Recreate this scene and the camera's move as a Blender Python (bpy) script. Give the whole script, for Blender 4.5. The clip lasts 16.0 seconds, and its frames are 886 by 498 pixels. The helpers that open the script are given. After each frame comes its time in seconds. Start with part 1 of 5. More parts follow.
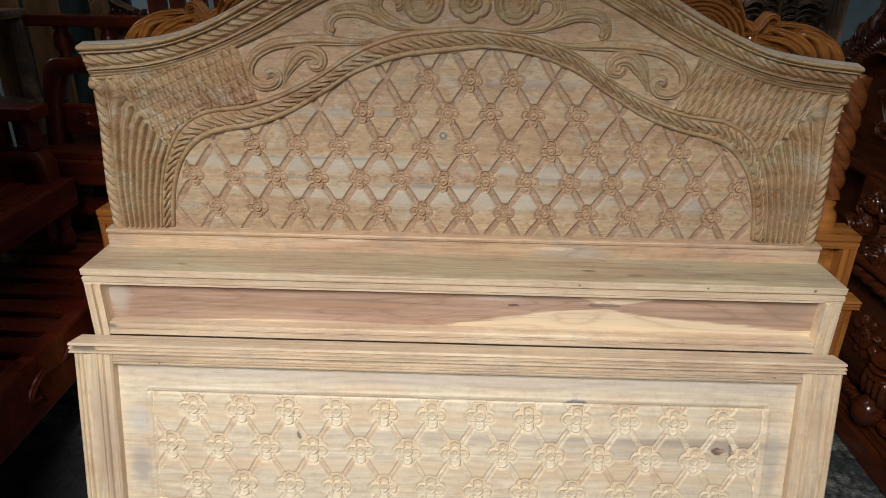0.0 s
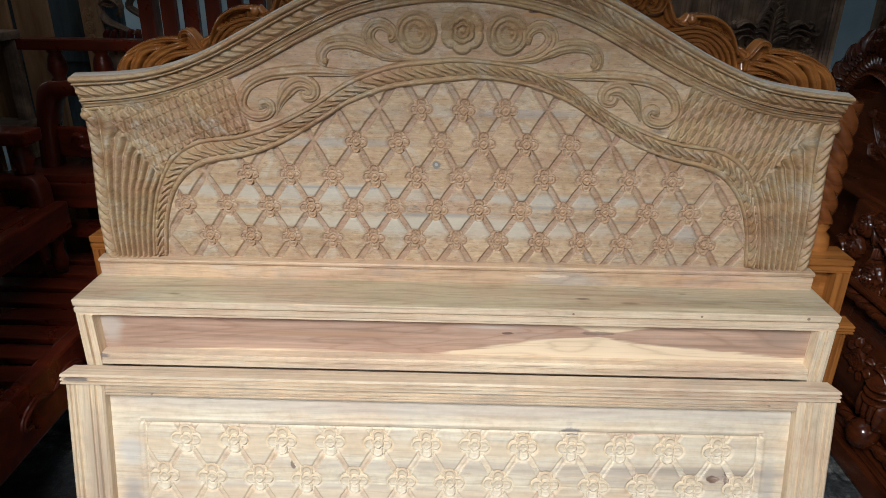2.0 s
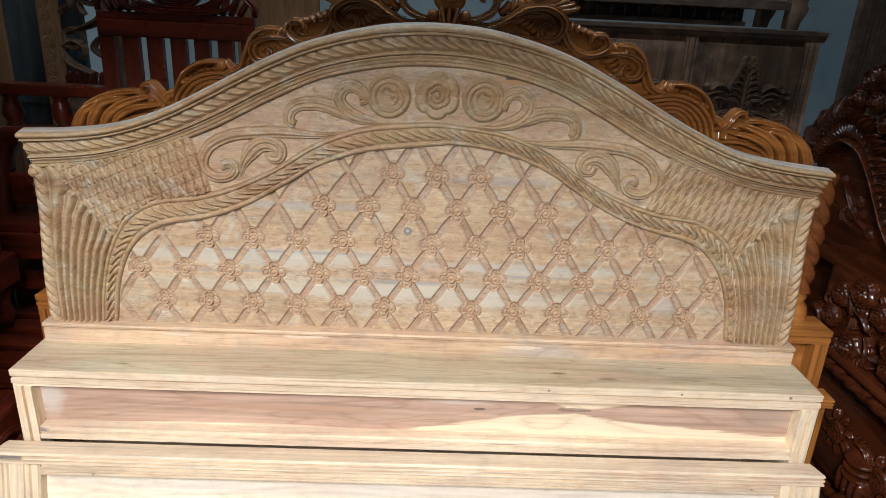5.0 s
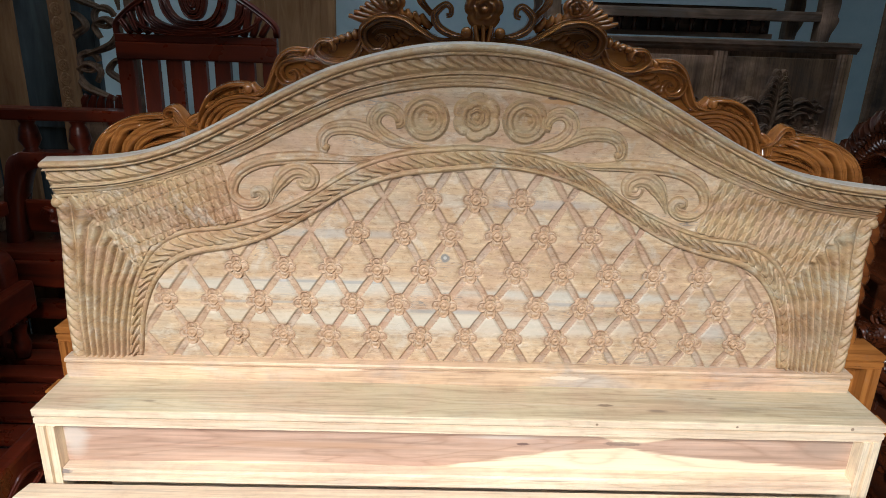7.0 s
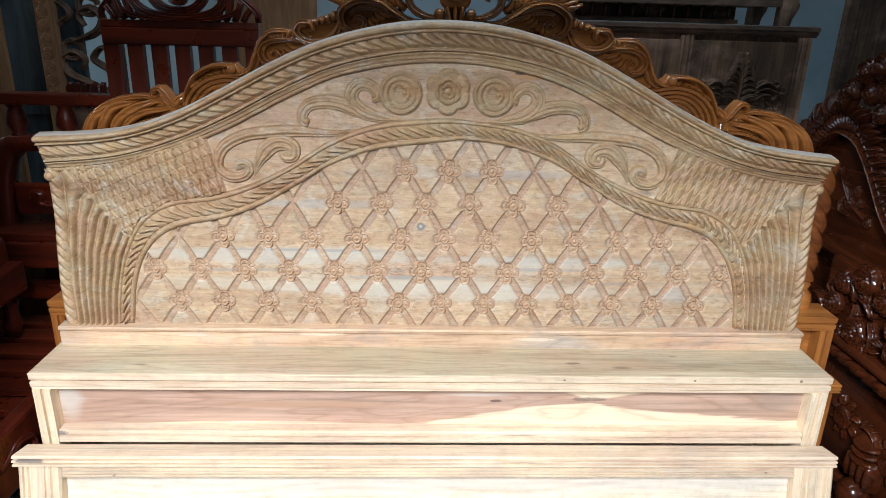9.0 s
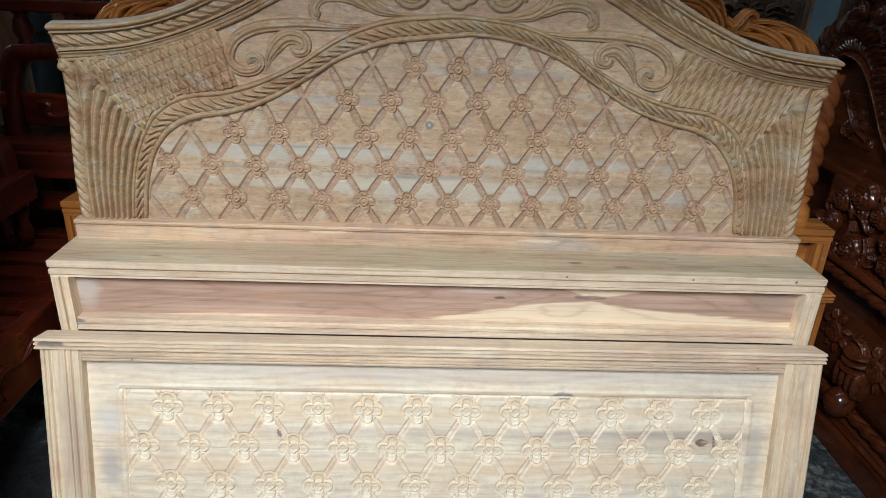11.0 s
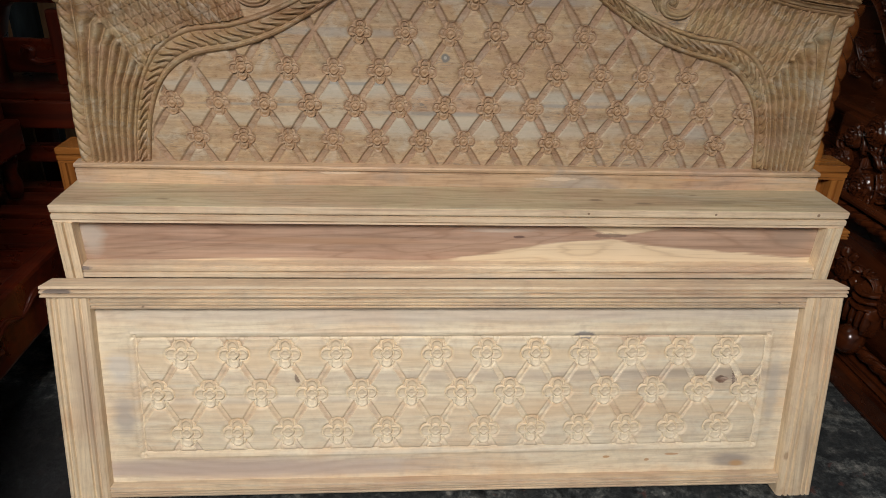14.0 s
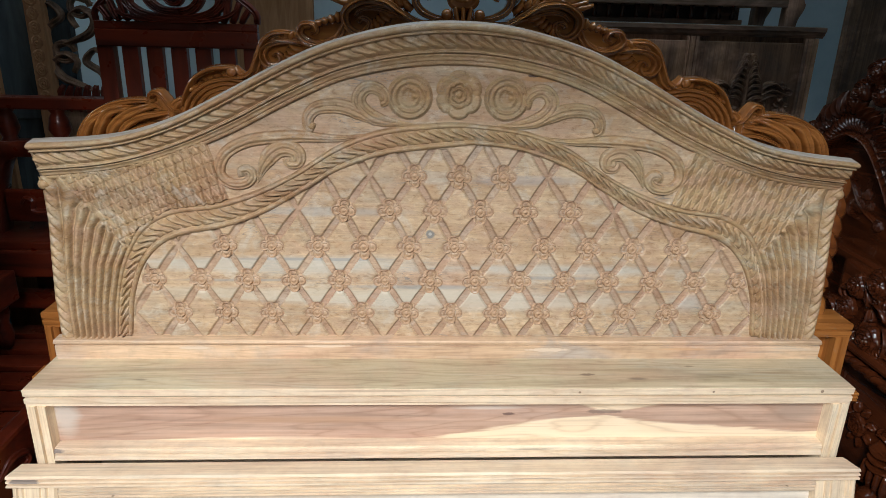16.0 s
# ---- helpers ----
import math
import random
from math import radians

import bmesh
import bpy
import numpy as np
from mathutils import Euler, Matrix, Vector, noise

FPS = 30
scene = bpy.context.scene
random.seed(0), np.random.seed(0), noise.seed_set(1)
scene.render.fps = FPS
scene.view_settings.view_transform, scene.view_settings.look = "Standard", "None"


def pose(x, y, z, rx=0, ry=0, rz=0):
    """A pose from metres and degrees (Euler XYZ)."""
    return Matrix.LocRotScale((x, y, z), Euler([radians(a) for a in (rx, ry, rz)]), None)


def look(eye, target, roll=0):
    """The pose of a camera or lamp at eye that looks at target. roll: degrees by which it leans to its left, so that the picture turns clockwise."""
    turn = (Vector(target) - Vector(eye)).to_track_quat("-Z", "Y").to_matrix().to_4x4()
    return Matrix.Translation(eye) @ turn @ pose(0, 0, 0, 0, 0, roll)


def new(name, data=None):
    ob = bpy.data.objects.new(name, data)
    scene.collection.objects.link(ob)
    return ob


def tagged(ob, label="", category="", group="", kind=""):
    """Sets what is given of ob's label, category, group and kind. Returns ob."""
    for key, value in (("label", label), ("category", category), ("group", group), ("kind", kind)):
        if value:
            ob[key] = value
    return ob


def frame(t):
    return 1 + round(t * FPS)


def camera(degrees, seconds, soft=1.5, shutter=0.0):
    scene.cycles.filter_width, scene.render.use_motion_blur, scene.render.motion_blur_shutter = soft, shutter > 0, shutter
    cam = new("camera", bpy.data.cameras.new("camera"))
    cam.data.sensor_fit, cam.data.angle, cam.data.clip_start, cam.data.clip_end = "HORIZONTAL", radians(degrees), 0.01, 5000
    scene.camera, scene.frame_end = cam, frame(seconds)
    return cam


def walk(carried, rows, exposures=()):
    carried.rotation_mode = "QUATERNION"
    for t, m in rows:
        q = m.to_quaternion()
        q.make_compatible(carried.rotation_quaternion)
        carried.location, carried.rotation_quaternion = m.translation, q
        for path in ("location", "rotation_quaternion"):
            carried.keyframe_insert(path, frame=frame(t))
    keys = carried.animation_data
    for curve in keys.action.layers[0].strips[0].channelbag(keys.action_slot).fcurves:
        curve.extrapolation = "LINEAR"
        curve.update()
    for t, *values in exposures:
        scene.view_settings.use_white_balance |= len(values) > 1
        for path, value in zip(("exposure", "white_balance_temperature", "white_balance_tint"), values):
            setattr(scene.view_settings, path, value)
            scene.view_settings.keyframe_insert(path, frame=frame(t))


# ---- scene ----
cam = camera(66.6, 16.0, soft=0.5)
PATH = [
    (0, (-0.007, -1.309, 1.5), (-0.042, 0.518, 0.686), 1.0),
    (0.5, (-0.007, -1.295, 1.524), (-0.022, 0.54, 0.729), 1.3),
    (1, (-0.009, -1.293, 1.531), (-0.016, 0.544, 0.74), 1.1),
    (1.5, (-0.004, -1.287, 1.536), (-0.011, 0.549, 0.743), 1.3),
    (2, (-0.001, -1.285, 1.55), (-0.026, 0.55, 0.756), 0.9),
    (2.5, (-0.004, -1.288, 1.551), (-0.046, 0.558, 0.783), 1.3),
    (3, (-0.007, -1.288, 1.565), (-0.032, 0.571, 0.826), 1.4),
    (3.5, (0.003, -1.282, 1.584), (0.033, 0.578, 0.849), 1.7),
    (4, (0.016, -1.24, 1.599), (0.052, 0.624, 0.876), 1.7),
    (4.5, (0.003, -1.214, 1.591), (0.067, 0.652, 0.875), 2.3),
    (5, (-0.004, -1.181, 1.594), (0.054, 0.695, 0.904), 2.8),
    (7.3, (-0.085, -1.101, 1.596), (-0.052, 0.79, 0.945), 1.4),
    (7.5, (-0.08, -1.109, 1.598), (-0.049, 0.775, 0.927), 1.07),
    (8, (-0.05, -1.141, 1.592), (-0.008, 0.742, 0.921), 1.26),
    (10.3, (-0.091, -1.274, 1.515), (0.029, 0.612, 0.862), 1.7),
    (10.5, (-0.096, -1.277, 1.504), (0.013, 0.59, 0.795), 1.7),
    (11, (-0.076, -1.296, 1.451), (0.012, 0.539, 0.658), 2.6),
    (11.5, (-0.076, -1.304, 1.417), (0.017, 0.51, 0.579), 2.4),
    (12, (-0.087, -1.307, 1.394), (0.001, 0.488, 0.517), 2.4),
    (12.5, (-0.105, -1.312, 1.363), (0.0, 0.468, 0.456), 2.9),
    (13, (-0.139, -1.31, 1.35), (-0.041, 0.46, 0.423), 3.3),
    (13.5, (-0.17, -1.299, 1.35), (-0.039, 0.47, 0.425), 3.1),
    (14, (-0.167, -1.274, 1.376), (-0.019, 0.511, 0.485), 2.4),
    (14.5, (-0.153, -1.225, 1.412), (-0.019, 0.596, 0.596), 2.2),
    (15, (-0.132, -1.182, 1.451), (-0.027, 0.668, 0.698), 2.5),
    (15.5, (-0.104, -1.165, 1.516), (0.018, 0.711, 0.834), 2.2),
    (16, (-0.099, -1.154, 1.563), (0.008, 0.731, 0.903), 1.57),
]
EXPOSURES = [(0, -0.83, 6490, 11), (1, -0.7, 6290, 10), (2.5, -0.62, 5940, 9), (3.5, -0.5, 6040, 10), (5, -0.25, 6090, 11), (8, 0.05, 5890, 9), (10.5, -0.43, 5540, 8), (11.5, -0.87, 6040, 6), (12.5, -1.05, 6390, 9), (13, -1.1, 6340, 9), (14, -1.06, 6740, 12), (15, -0.9, 6690, 11), (15.5, -0.66, 6190, 9), (16, -0.33, 6040, 9)]
walk(cam, [(t, look(eye, target, roll)) for t, eye, target, roll in PATH], EXPOSURES)
# ---- body ----
# ---- world, daylight through the open front of the shed, added side and roof lamps ----
world = bpy.data.worlds.new("sky")
scene.world = world
world.use_nodes = True
wn = world.node_tree
sky = wn.nodes.new("ShaderNodeTexSky")
sky.sky_type = "NISHITA"
sky.sun_disc = False
sky.sun_elevation, sky.sun_rotation = radians(54), radians(20)
wn.nodes["Background"].inputs[1].default_value = 0.05
wn.links.new(sky.outputs[0], wn.nodes["Background"].inputs[0])


def area_lamp(name, eye, target, sx, sy, watts, colour):
    lamp = bpy.data.lights.new(name, "AREA")
    lamp.shape, lamp.size, lamp.size_y, lamp.energy, lamp.color = "RECTANGLE", sx, sy, watts, colour
    ob = new(name, lamp)
    ob.matrix_world = look(eye, target)
    return ob


sun = bpy.data.lights.new("sun", "SUN")
sun.energy, sun.angle, sun.color = 2.0, radians(0.5), (1.0, 0.95, 0.87)
new("sun", sun).matrix_world = look((1.5, 4.0, 6.0), (0.0, 0.0, 0.0))
area_lamp("daylight", (-0.55, -2.45, 2.75), (0.0, 0.3, 0.6), 0.5, 0.95, 222, (1.0, 0.96, 0.92))
# added lamp in an unseen gap over the left wall, brightens the back
area_lamp("side_daylight", (-3.95, 1.9, 2.85), (-0.4, 3.0, 1.4), 1.6, 0.6, 22, (1.0, 0.96, 0.9))
# added lamp below the closed ceiling, stands in for light from above
area_lamp("roof_daylight", (0.15, 0.6, 3.14), (0.15, 0.6, 0.0), 2.0, 0.4, 23, (0.86, 0.94, 1.0))


# ---- materials ----
def mat(name, rough=0.5, metal=0.0):
    m = bpy.data.materials.new(name)
    m.use_nodes = True
    b = m.node_tree.nodes["Principled BSDF"]
    b.inputs["Roughness"].default_value, b.inputs["Metallic"].default_value = rough, metal
    return m, m.node_tree, b


def link(t, a, b):
    t.links.new(a, b)


def ramp(t, fac, stops):
    r = t.nodes.new("ShaderNodeValToRGB")
    e = r.color_ramp.elements
    while len(e) < len(stops):
        e.new(0.5)
    for el, (p, c) in zip(e, stops):
        el.position, el.color = p, (*c, 1)
    link(t, fac, r.inputs[0])
    return r.outputs[0]


def noise_tex(t, vec, scale, detail=4.0, rough=0.55, dist=0.0):
    n = t.nodes.new("ShaderNodeTexNoise")
    n.inputs["Scale"].default_value, n.inputs["Detail"].default_value = scale, detail
    n.inputs["Roughness"].default_value, n.inputs["Distortion"].default_value = rough, dist
    link(t, vec, n.inputs["Vector"])
    return n.outputs["Fac"]


def coords(t, scale=(1, 1, 1), kind="Object", shift=(0, 0, 0)):
    c, m = t.nodes.new("ShaderNodeTexCoord"), t.nodes.new("ShaderNodeMapping")
    m.inputs["Scale"].default_value, m.inputs["Location"].default_value = scale, shift
    link(t, c.outputs[kind], m.inputs["Vector"])
    return m.outputs[0]


def mix(t, fac, a, b, blend="MIX"):
    m = t.nodes.new("ShaderNodeMix")
    m.data_type, m.blend_type = "RGBA", blend
    for sock, v in ((m.inputs[0], fac), (m.inputs[6], a), (m.inputs[7], b)):
        if isinstance(v, (int, float)):
            sock.default_value = v
        elif isinstance(v, tuple):
            sock.default_value = (*v, 1)
        else:
            link(t, v, sock)
    return m.outputs[2]


def bump(t, b, height, strength=0.2, dist=0.002):
    n = t.nodes.new("ShaderNodeBump")
    n.inputs["Strength"].default_value, n.inputs["Distance"].default_value = strength, dist
    link(t, height, n.inputs["Height"])
    link(t, n.outputs[0], b.inputs["Normal"])


def math_node(t, op, a, b=None, clamp=False):
    n = t.nodes.new("ShaderNodeMath")
    n.operation, n.use_clamp = op, clamp
    for sock, v in zip(n.inputs, (a, b)):
        if v is None:
            continue
        if isinstance(v, (int, float)):
            sock.default_value = v
        else:
            link(t, v, sock)
    return n.outputs[0]


def spot_mask(t, x, z, rx, rz, wobble, flat=False, sharp=3.0):
    """A soft-edged irregular blot round (x, z) of the thing's own plane."""
    if flat:
        d = coords(t, (1 / rx, 1 / rz, 0.0), shift=(-x / rx, -z / rz, 0))
    else:
        d = coords(t, (1 / rx, 0.0, 1 / rz), shift=(-x / rx, 0, -z / rz))
    ln = t.nodes.new("ShaderNodeVectorMath")
    ln.operation = "LENGTH"
    link(t, d, ln.inputs[0])
    s = math_node(t, "ADD", ln.outputs["Value"], math_node(t, "MULTIPLY", math_node(t, "SUBTRACT", wobble, 0.5), 1.6))
    return math_node(t, "MULTIPLY", math_node(t, "SUBTRACT", 1.15, s), sharp, True)


def raw_teak(name, light, mid, dark, axis=0, seed=0.0, grey=(0.36, 0.34, 0.31), pink=(0.56, 0.36, 0.26), spots=(), heart=None, streak=0.5, gain=1.0, grain=0.6, vein_amount=0.6, figure=0.3, dirt=1.0, cracks=0.0, mottle=0.0):
    """Bare teak: broad bands along the grain, pinkish and grey blotches, fine pores, dark checks, named knots."""
    m, t, b = mat(name, 0.6)
    sc = [10.0, 10.0, 10.0]
    sc[axis] = 0.8
    big = noise_tex(t, coords(t, tuple(sc), shift=(seed, seed * 0.7, seed * 1.3)), 1.1, 4, 0.55, 0.9)
    sc = [70.0, 70.0, 70.0]
    sc[axis] = 2.2
    line = noise_tex(t, coords(t, tuple(sc), shift=(seed, seed, seed)), 1.0, 4, 0.6, 0.5)
    sc = [420.0, 420.0, 420.0]
    sc[axis] = 14.0
    fine = noise_tex(t, coords(t, tuple(sc)), 1.0, 2, 0.6)
    blot = noise_tex(t, coords(t, (1, 1, 1.6), shift=(seed, 0, seed)), 5.5, 5, 0.6, 0.4)
    tint = noise_tex(t, coords(t, (0.7, 1, 1.5), shift=(seed * 2, 1, seed)), 4.0, 4, 0.6, 0.6)
    small = noise_tex(t, coords(t), 34.0, 4, 0.65)
    c = ramp(t, big, [(0.3, dark), (0.46, mid), (0.64, light)])
    c = mix(t, ramp(t, tint, [(0.48, (0, 0, 0)), (0.7, (0.6, 0.6, 0.6))]), c, pink)
    c = mix(t, ramp(t, blot, [(0.5, (0, 0, 0)), (0.72, (0.7 * dirt,) * 3)]), c, grey)
    sc = [26.0, 26.0, 26.0]
    sc[axis] = 1.6
    stain = noise_tex(t, coords(t, tuple(sc), shift=(seed * 3, seed, 2.0)), 1.0, 5, 0.6, 1.2)
    c = mix(t, ramp(t, stain, [(0.55, (0, 0, 0)), (0.68, (0.6 * dirt,) * 3)]), c, grey)
    c = mix(t, ramp(t, stain, [(0.3, (0.5, 0.5, 0.5)), (0.42, (0, 0, 0))]), c, light)
    c = mix(t, grain, c, ramp(t, line, [(0.3, (0.55, 0.48, 0.42)), (0.46, (0.95, 0.94, 0.92)), (0.7, (1.16, 1.15, 1.12))]), "MULTIPLY")
    c = mix(t, grain * 0.6, c, ramp(t, fine, [(0.3, (0.5, 0.44, 0.4)), (0.5, (1, 1, 1)), (0.7, (1.08, 1.07, 1.05))]), "MULTIPLY")
    c = mix(t, 0.1 + 0.25 * dirt, c, ramp(t, small, [(0.3, (0.66, 0.62, 0.57)), (0.5, (1, 1, 1)), (0.7, (1.1, 1.09, 1.06))]), "MULTIPLY")
    if mottle:
        worn = noise_tex(t, coords(t, (1, 1, 1.3), shift=(seed, 5.0, 2.0)), 11.0, 7, 0.68, 0.9)
        tan = noise_tex(t, coords(t, (1, 1, 1.2), shift=(7.0, seed, 4.0)), 26.0, 6, 0.7, 0.8)
        c = mix(t, ramp(t, worn, [(0.5, (0, 0, 0)), (0.64, (mottle,) * 3)]), c, (0.55, 0.37, 0.25))
        c = mix(t, ramp(t, worn, [(0.36, (mottle * 0.8,) * 3), (0.47, (0, 0, 0))]), c, (0.6, 0.55, 0.46))
        c = mix(t, ramp(t, tan, [(0.55, (0, 0, 0)), (0.68, (mottle * 0.7,) * 3)]), c, (0.48, 0.27, 0.13))
        c = mix(t, ramp(t, tan, [(0.32, (mottle * 0.7,) * 3), (0.42, (0, 0, 0))]), c, (0.74, 0.63, 0.47))
    if mottle > 0.3:
        scuff = noise_tex(t, coords(t, (0.55, 1, 1.5), shift=(3.0, seed, 1.0)), 75.0, 6, 0.72, 0.6)
        c = mix(t, 0.75, c, ramp(t, scuff, [(0.36, (0.6, 0.52, 0.44)), (0.47, (0.96, 0.95, 0.94)), (0.56, (1.02, 1.02, 1.02)), (0.66, (1.3, 1.3, 1.28))]), "MULTIPLY")
    if heart:
        stops, zc, colour, pale = heart
        sep = t.nodes.new("ShaderNodeSeparateXYZ")
        link(t, coords(t), sep.inputs[0])
        x01 = math_node(t, "MULTIPLY_ADD", sep.outputs[0], 0.5)
        x01.node.inputs[2].default_value = 0.5
        half = t.nodes.new("ShaderNodeSeparateColor")
        link(t, ramp(t, x01, stops), half.inputs[0])
        mid_z = math_node(t, "ADD", math_node(t, "MULTIPLY", math_node(t, "SUBTRACT", half.outputs[1], 0.5), 0.1), zc)
        off = math_node(t, "ABSOLUTE", math_node(t, "SUBTRACT", sep.outputs[2], mid_z))
        edge = math_node(t, "SUBTRACT", math_node(t, "MULTIPLY", half.outputs[0], 0.1), off)
        edge = math_node(t, "ADD", edge, math_node(t, "MULTIPLY", math_node(t, "SUBTRACT", stain, 0.5), 0.05))
        c = mix(t, math_node(t, "MULTIPLY", edge, 140.0, True), pale, c)
        warm = ramp(t, line, [(0.3, tuple(0.7 * q for q in colour)), (0.7, tuple(min(1, 1.2 * q) for q in colour))])
        c = mix(t, math_node(t, "MULTIPLY", edge, 160.0, True), mix(t, 0.6, pale, c), mix(t, 0.35, warm, c))
    sc = [150.0, 150.0, 150.0]
    sc[axis] = 3.0
    vein = noise_tex(t, coords(t, tuple(sc), shift=(seed, 2.0, seed)), 1.0, 3, 0.5, 1.5)
    c = mix(t, grain * vein_amount, c, ramp(t, vein, [(0.3, (0.62, 0.54, 0.46)), (0.42, (1, 1, 1)), (0.62, (1, 1, 1)), (0.72, (1.12, 1.12, 1.1))]), "MULTIPLY")
    # cathedral figure: contour lines of a stretched field
    sc = [7.0, 7.0, 7.0]
    sc[axis] = 0.7
    field = noise_tex(t, coords(t, tuple(sc), shift=(seed * 1.7, seed, seed * 0.6)), 1.0, 3, 0.5, 0.6)
    rings = math_node(t, "FRACT", math_node(t, "ADD", math_node(t, "MULTIPLY", field, 16.0), math_node(t, "MULTIPLY", line, 0.5)))
    c = mix(t, figure, c, ramp(t, rings, [(0.0, (0.55, 0.46, 0.38)), (0.16, (0.95, 0.93, 0.9)), (0.6, (1.06, 1.06, 1.05)), (0.9, (0.9, 0.86, 0.8)), (1.0, (0.6, 0.5, 0.42))]), "MULTIPLY")
    if cracks:
        sc = [60.0, 60.0, 60.0]
        sc[axis] = 9.0
        wave = noise_tex(t, coords(t, tuple(sc), shift=(4.0, seed, 1.0)), 1.0, 2, 0.5, 1.5)
        thin = ramp(t, math_node(t, "ABSOLUTE", math_node(t, "SUBTRACT", wave, 0.5)), [(0.0, (1, 1, 1)), (0.022, (0, 0, 0))])
        here = ramp(t, noise_tex(t, coords(t, (0.8, 1, 1.6), shift=(2, 3, seed)), 6.0, 3), [(0.5, (0, 0, 0)), (0.6, (1, 1, 1))])
        c = mix(t, math_node(t, "MULTIPLY", math_node(t, "MULTIPLY", thin, here), cracks), c, (0.2, 0.19, 0.17))
    check = ramp(t, line, [(0.22, (1, 1, 1)), (0.26, (0, 0, 0))])
    c = mix(t, math_node(t, "MULTIPLY", check, streak), c, (0.13, 0.1, 0.08))
    for x, z, rx, rz, col, amount, *flat in spots:
        c = mix(t, math_node(t, "MULTIPLY", spot_mask(t, x, z, rx, rz, small if amount >= 0.75 else stain, bool(flat), 3.0 if amount >= 0.75 else 1.5), amount), c, col)
    if gain != 1.0:
        c = mix(t, 1.0, c, (gain, gain, gain), "MULTIPLY")
    link(t, c, b.inputs["Base Color"])
    rr = ramp(t, blot, [(0.3, (0.5, 0.5, 0.5)), (0.7, (0.72, 0.72, 0.72))])
    link(t, rr, b.inputs["Roughness"])
    hgt = math_node(t, "ADD", math_node(t, "MULTIPLY", line, 0.6), math_node(t, "MULTIPLY", small, 0.8))
    bump(t, b, hgt, 0.35, 0.0012)
    return m


def varnish(name, light, dark, rough=0.22, scale=14.0, axis=0, coat=0.8):
    m, t, b = mat(name, rough)
    sc = [scale] * 3
    sc[axis] = scale * 0.12
    n = noise_tex(t, coords(t, tuple(sc)), 1.5, 5, 0.6, 0.8)
    c = ramp(t, n, [(0.3, dark), (0.7, light)])
    link(t, c, b.inputs["Base Color"])
    b.inputs["Coat Weight"].default_value, b.inputs["Coat Roughness"].default_value = coat, 0.07
    b.inputs["Specular IOR Level"].default_value = 0.3 + 0.2 * coat
    r = noise_tex(t, coords(t), 9.0, 3)
    rr = ramp(t, r, [(0.3, (rough * 0.7,) * 3), (0.7, (rough * 1.8,) * 3)])
    link(t, rr, b.inputs["Roughness"])
    return m


TEAK = raw_teak("raw_teak_along_x", (0.68, 0.5, 0.33), (0.58, 0.42, 0.275), (0.43, 0.3, 0.19), spots=((-0.3, 0.78, 0.06, 0.004, (0.68, 0.56, 0.42), 0.8), (0.25, 0.77, 0.05, 0.005, (0.68, 0.56, 0.42), 0.8), (-0.62, 0.775, 0.04, 0.004, (0.68, 0.56, 0.42), 0.75), (0.6, 0.772, 0.08, 0.004, (0.6, 0.36, 0.18), 0.6)))
# greyer than the boards below, for the headboard's top edge
GREYTOP = raw_teak("grey_edge_teak", (0.56, 0.53, 0.48), (0.46, 0.42, 0.37), (0.34, 0.29, 0.24), seed=12.0, grey=(0.48, 0.48, 0.46), pink=(0.45, 0.38, 0.31))
TEAK_PALE = raw_teak("pale_teak_along_x", (0.88, 0.74, 0.54), (0.8, 0.65, 0.465), (0.71, 0.56, 0.4), seed=2.0, grey=(0.54, 0.5, 0.42), spots=((-0.93, 0.58, 0.03, 0.006, (0.16, 0.14, 0.14), 0.8), (0.885, 0.735, 0.004, 0.004, (0.2, 0.12, 0.07), 0.8), (0.62, 0.735, 0.003, 0.003, (0.2, 0.12, 0.07), 0.8), (0.3, 0.735, 0.003, 0.003, (0.2, 0.12, 0.07), 0.8), (0.8, 0.548, 0.005, 0.003, (0.2, 0.14, 0.1), 0.7), (-0.75, 0.54, 0.004, 0.003, (0.2, 0.14, 0.1), 0.7), (-0.9, 0.77, 0.03, 0.012, (0.6, 0.3, 0.1), 0.5), (0.45, 0.775, 0.08, 0.008, (0.6, 0.36, 0.16), 0.4), (0.2, 0.578, 0.06, 0.002, (0.3, 0.22, 0.16), 0.7), (-0.2, 0.74, 0.15, 0.003, (0.4, 0.28, 0.2), 0.6)), dirt=0.55, figure=0.28, grain=0.4, mottle=0.18)
TEAK_PALE_Z = raw_teak("pale_teak_upright", (0.9, 0.76, 0.54), (0.8, 0.65, 0.45), (0.73, 0.58, 0.405), axis=2, seed=3.0, grey=(0.6, 0.55, 0.45), pink=(0.72, 0.52, 0.34), grain=0.4, spots=((-0.9, 0.3, 0.03, 0.2, (0.5, 0.38, 0.28), 0.6), (0.93, 0.14, 0.012, 0.12, (0.3, 0.22, 0.17), 0.45), (0.88, 0.12, 0.008, 0.012, (0.35, 0.2, 0.1), 0.6)), dirt=0.55, figure=0.3, mottle=0.18)
BOXTOP = raw_teak("greenish_teak", (0.64, 0.55, 0.38), (0.53, 0.45, 0.3), (0.4, 0.33, 0.21), seed=6.0, grey=(0.46, 0.45, 0.37), grain=0.5, spots=((-0.72, 0.25, 0.02, 0.006, (0.2, 0.15, 0.1), 0.7, 1), (0.33, 0.27, 0.02, 0.006, (0.18, 0.12, 0.08), 0.8, 1), (0.45, 0.25, 0.025, 0.006, (0.18, 0.13, 0.09), 0.7, 1), (0.6, 0.31, 0.015, 0.005, (0.2, 0.15, 0.1), 0.6, 1)), figure=0.4, dirt=0.6)
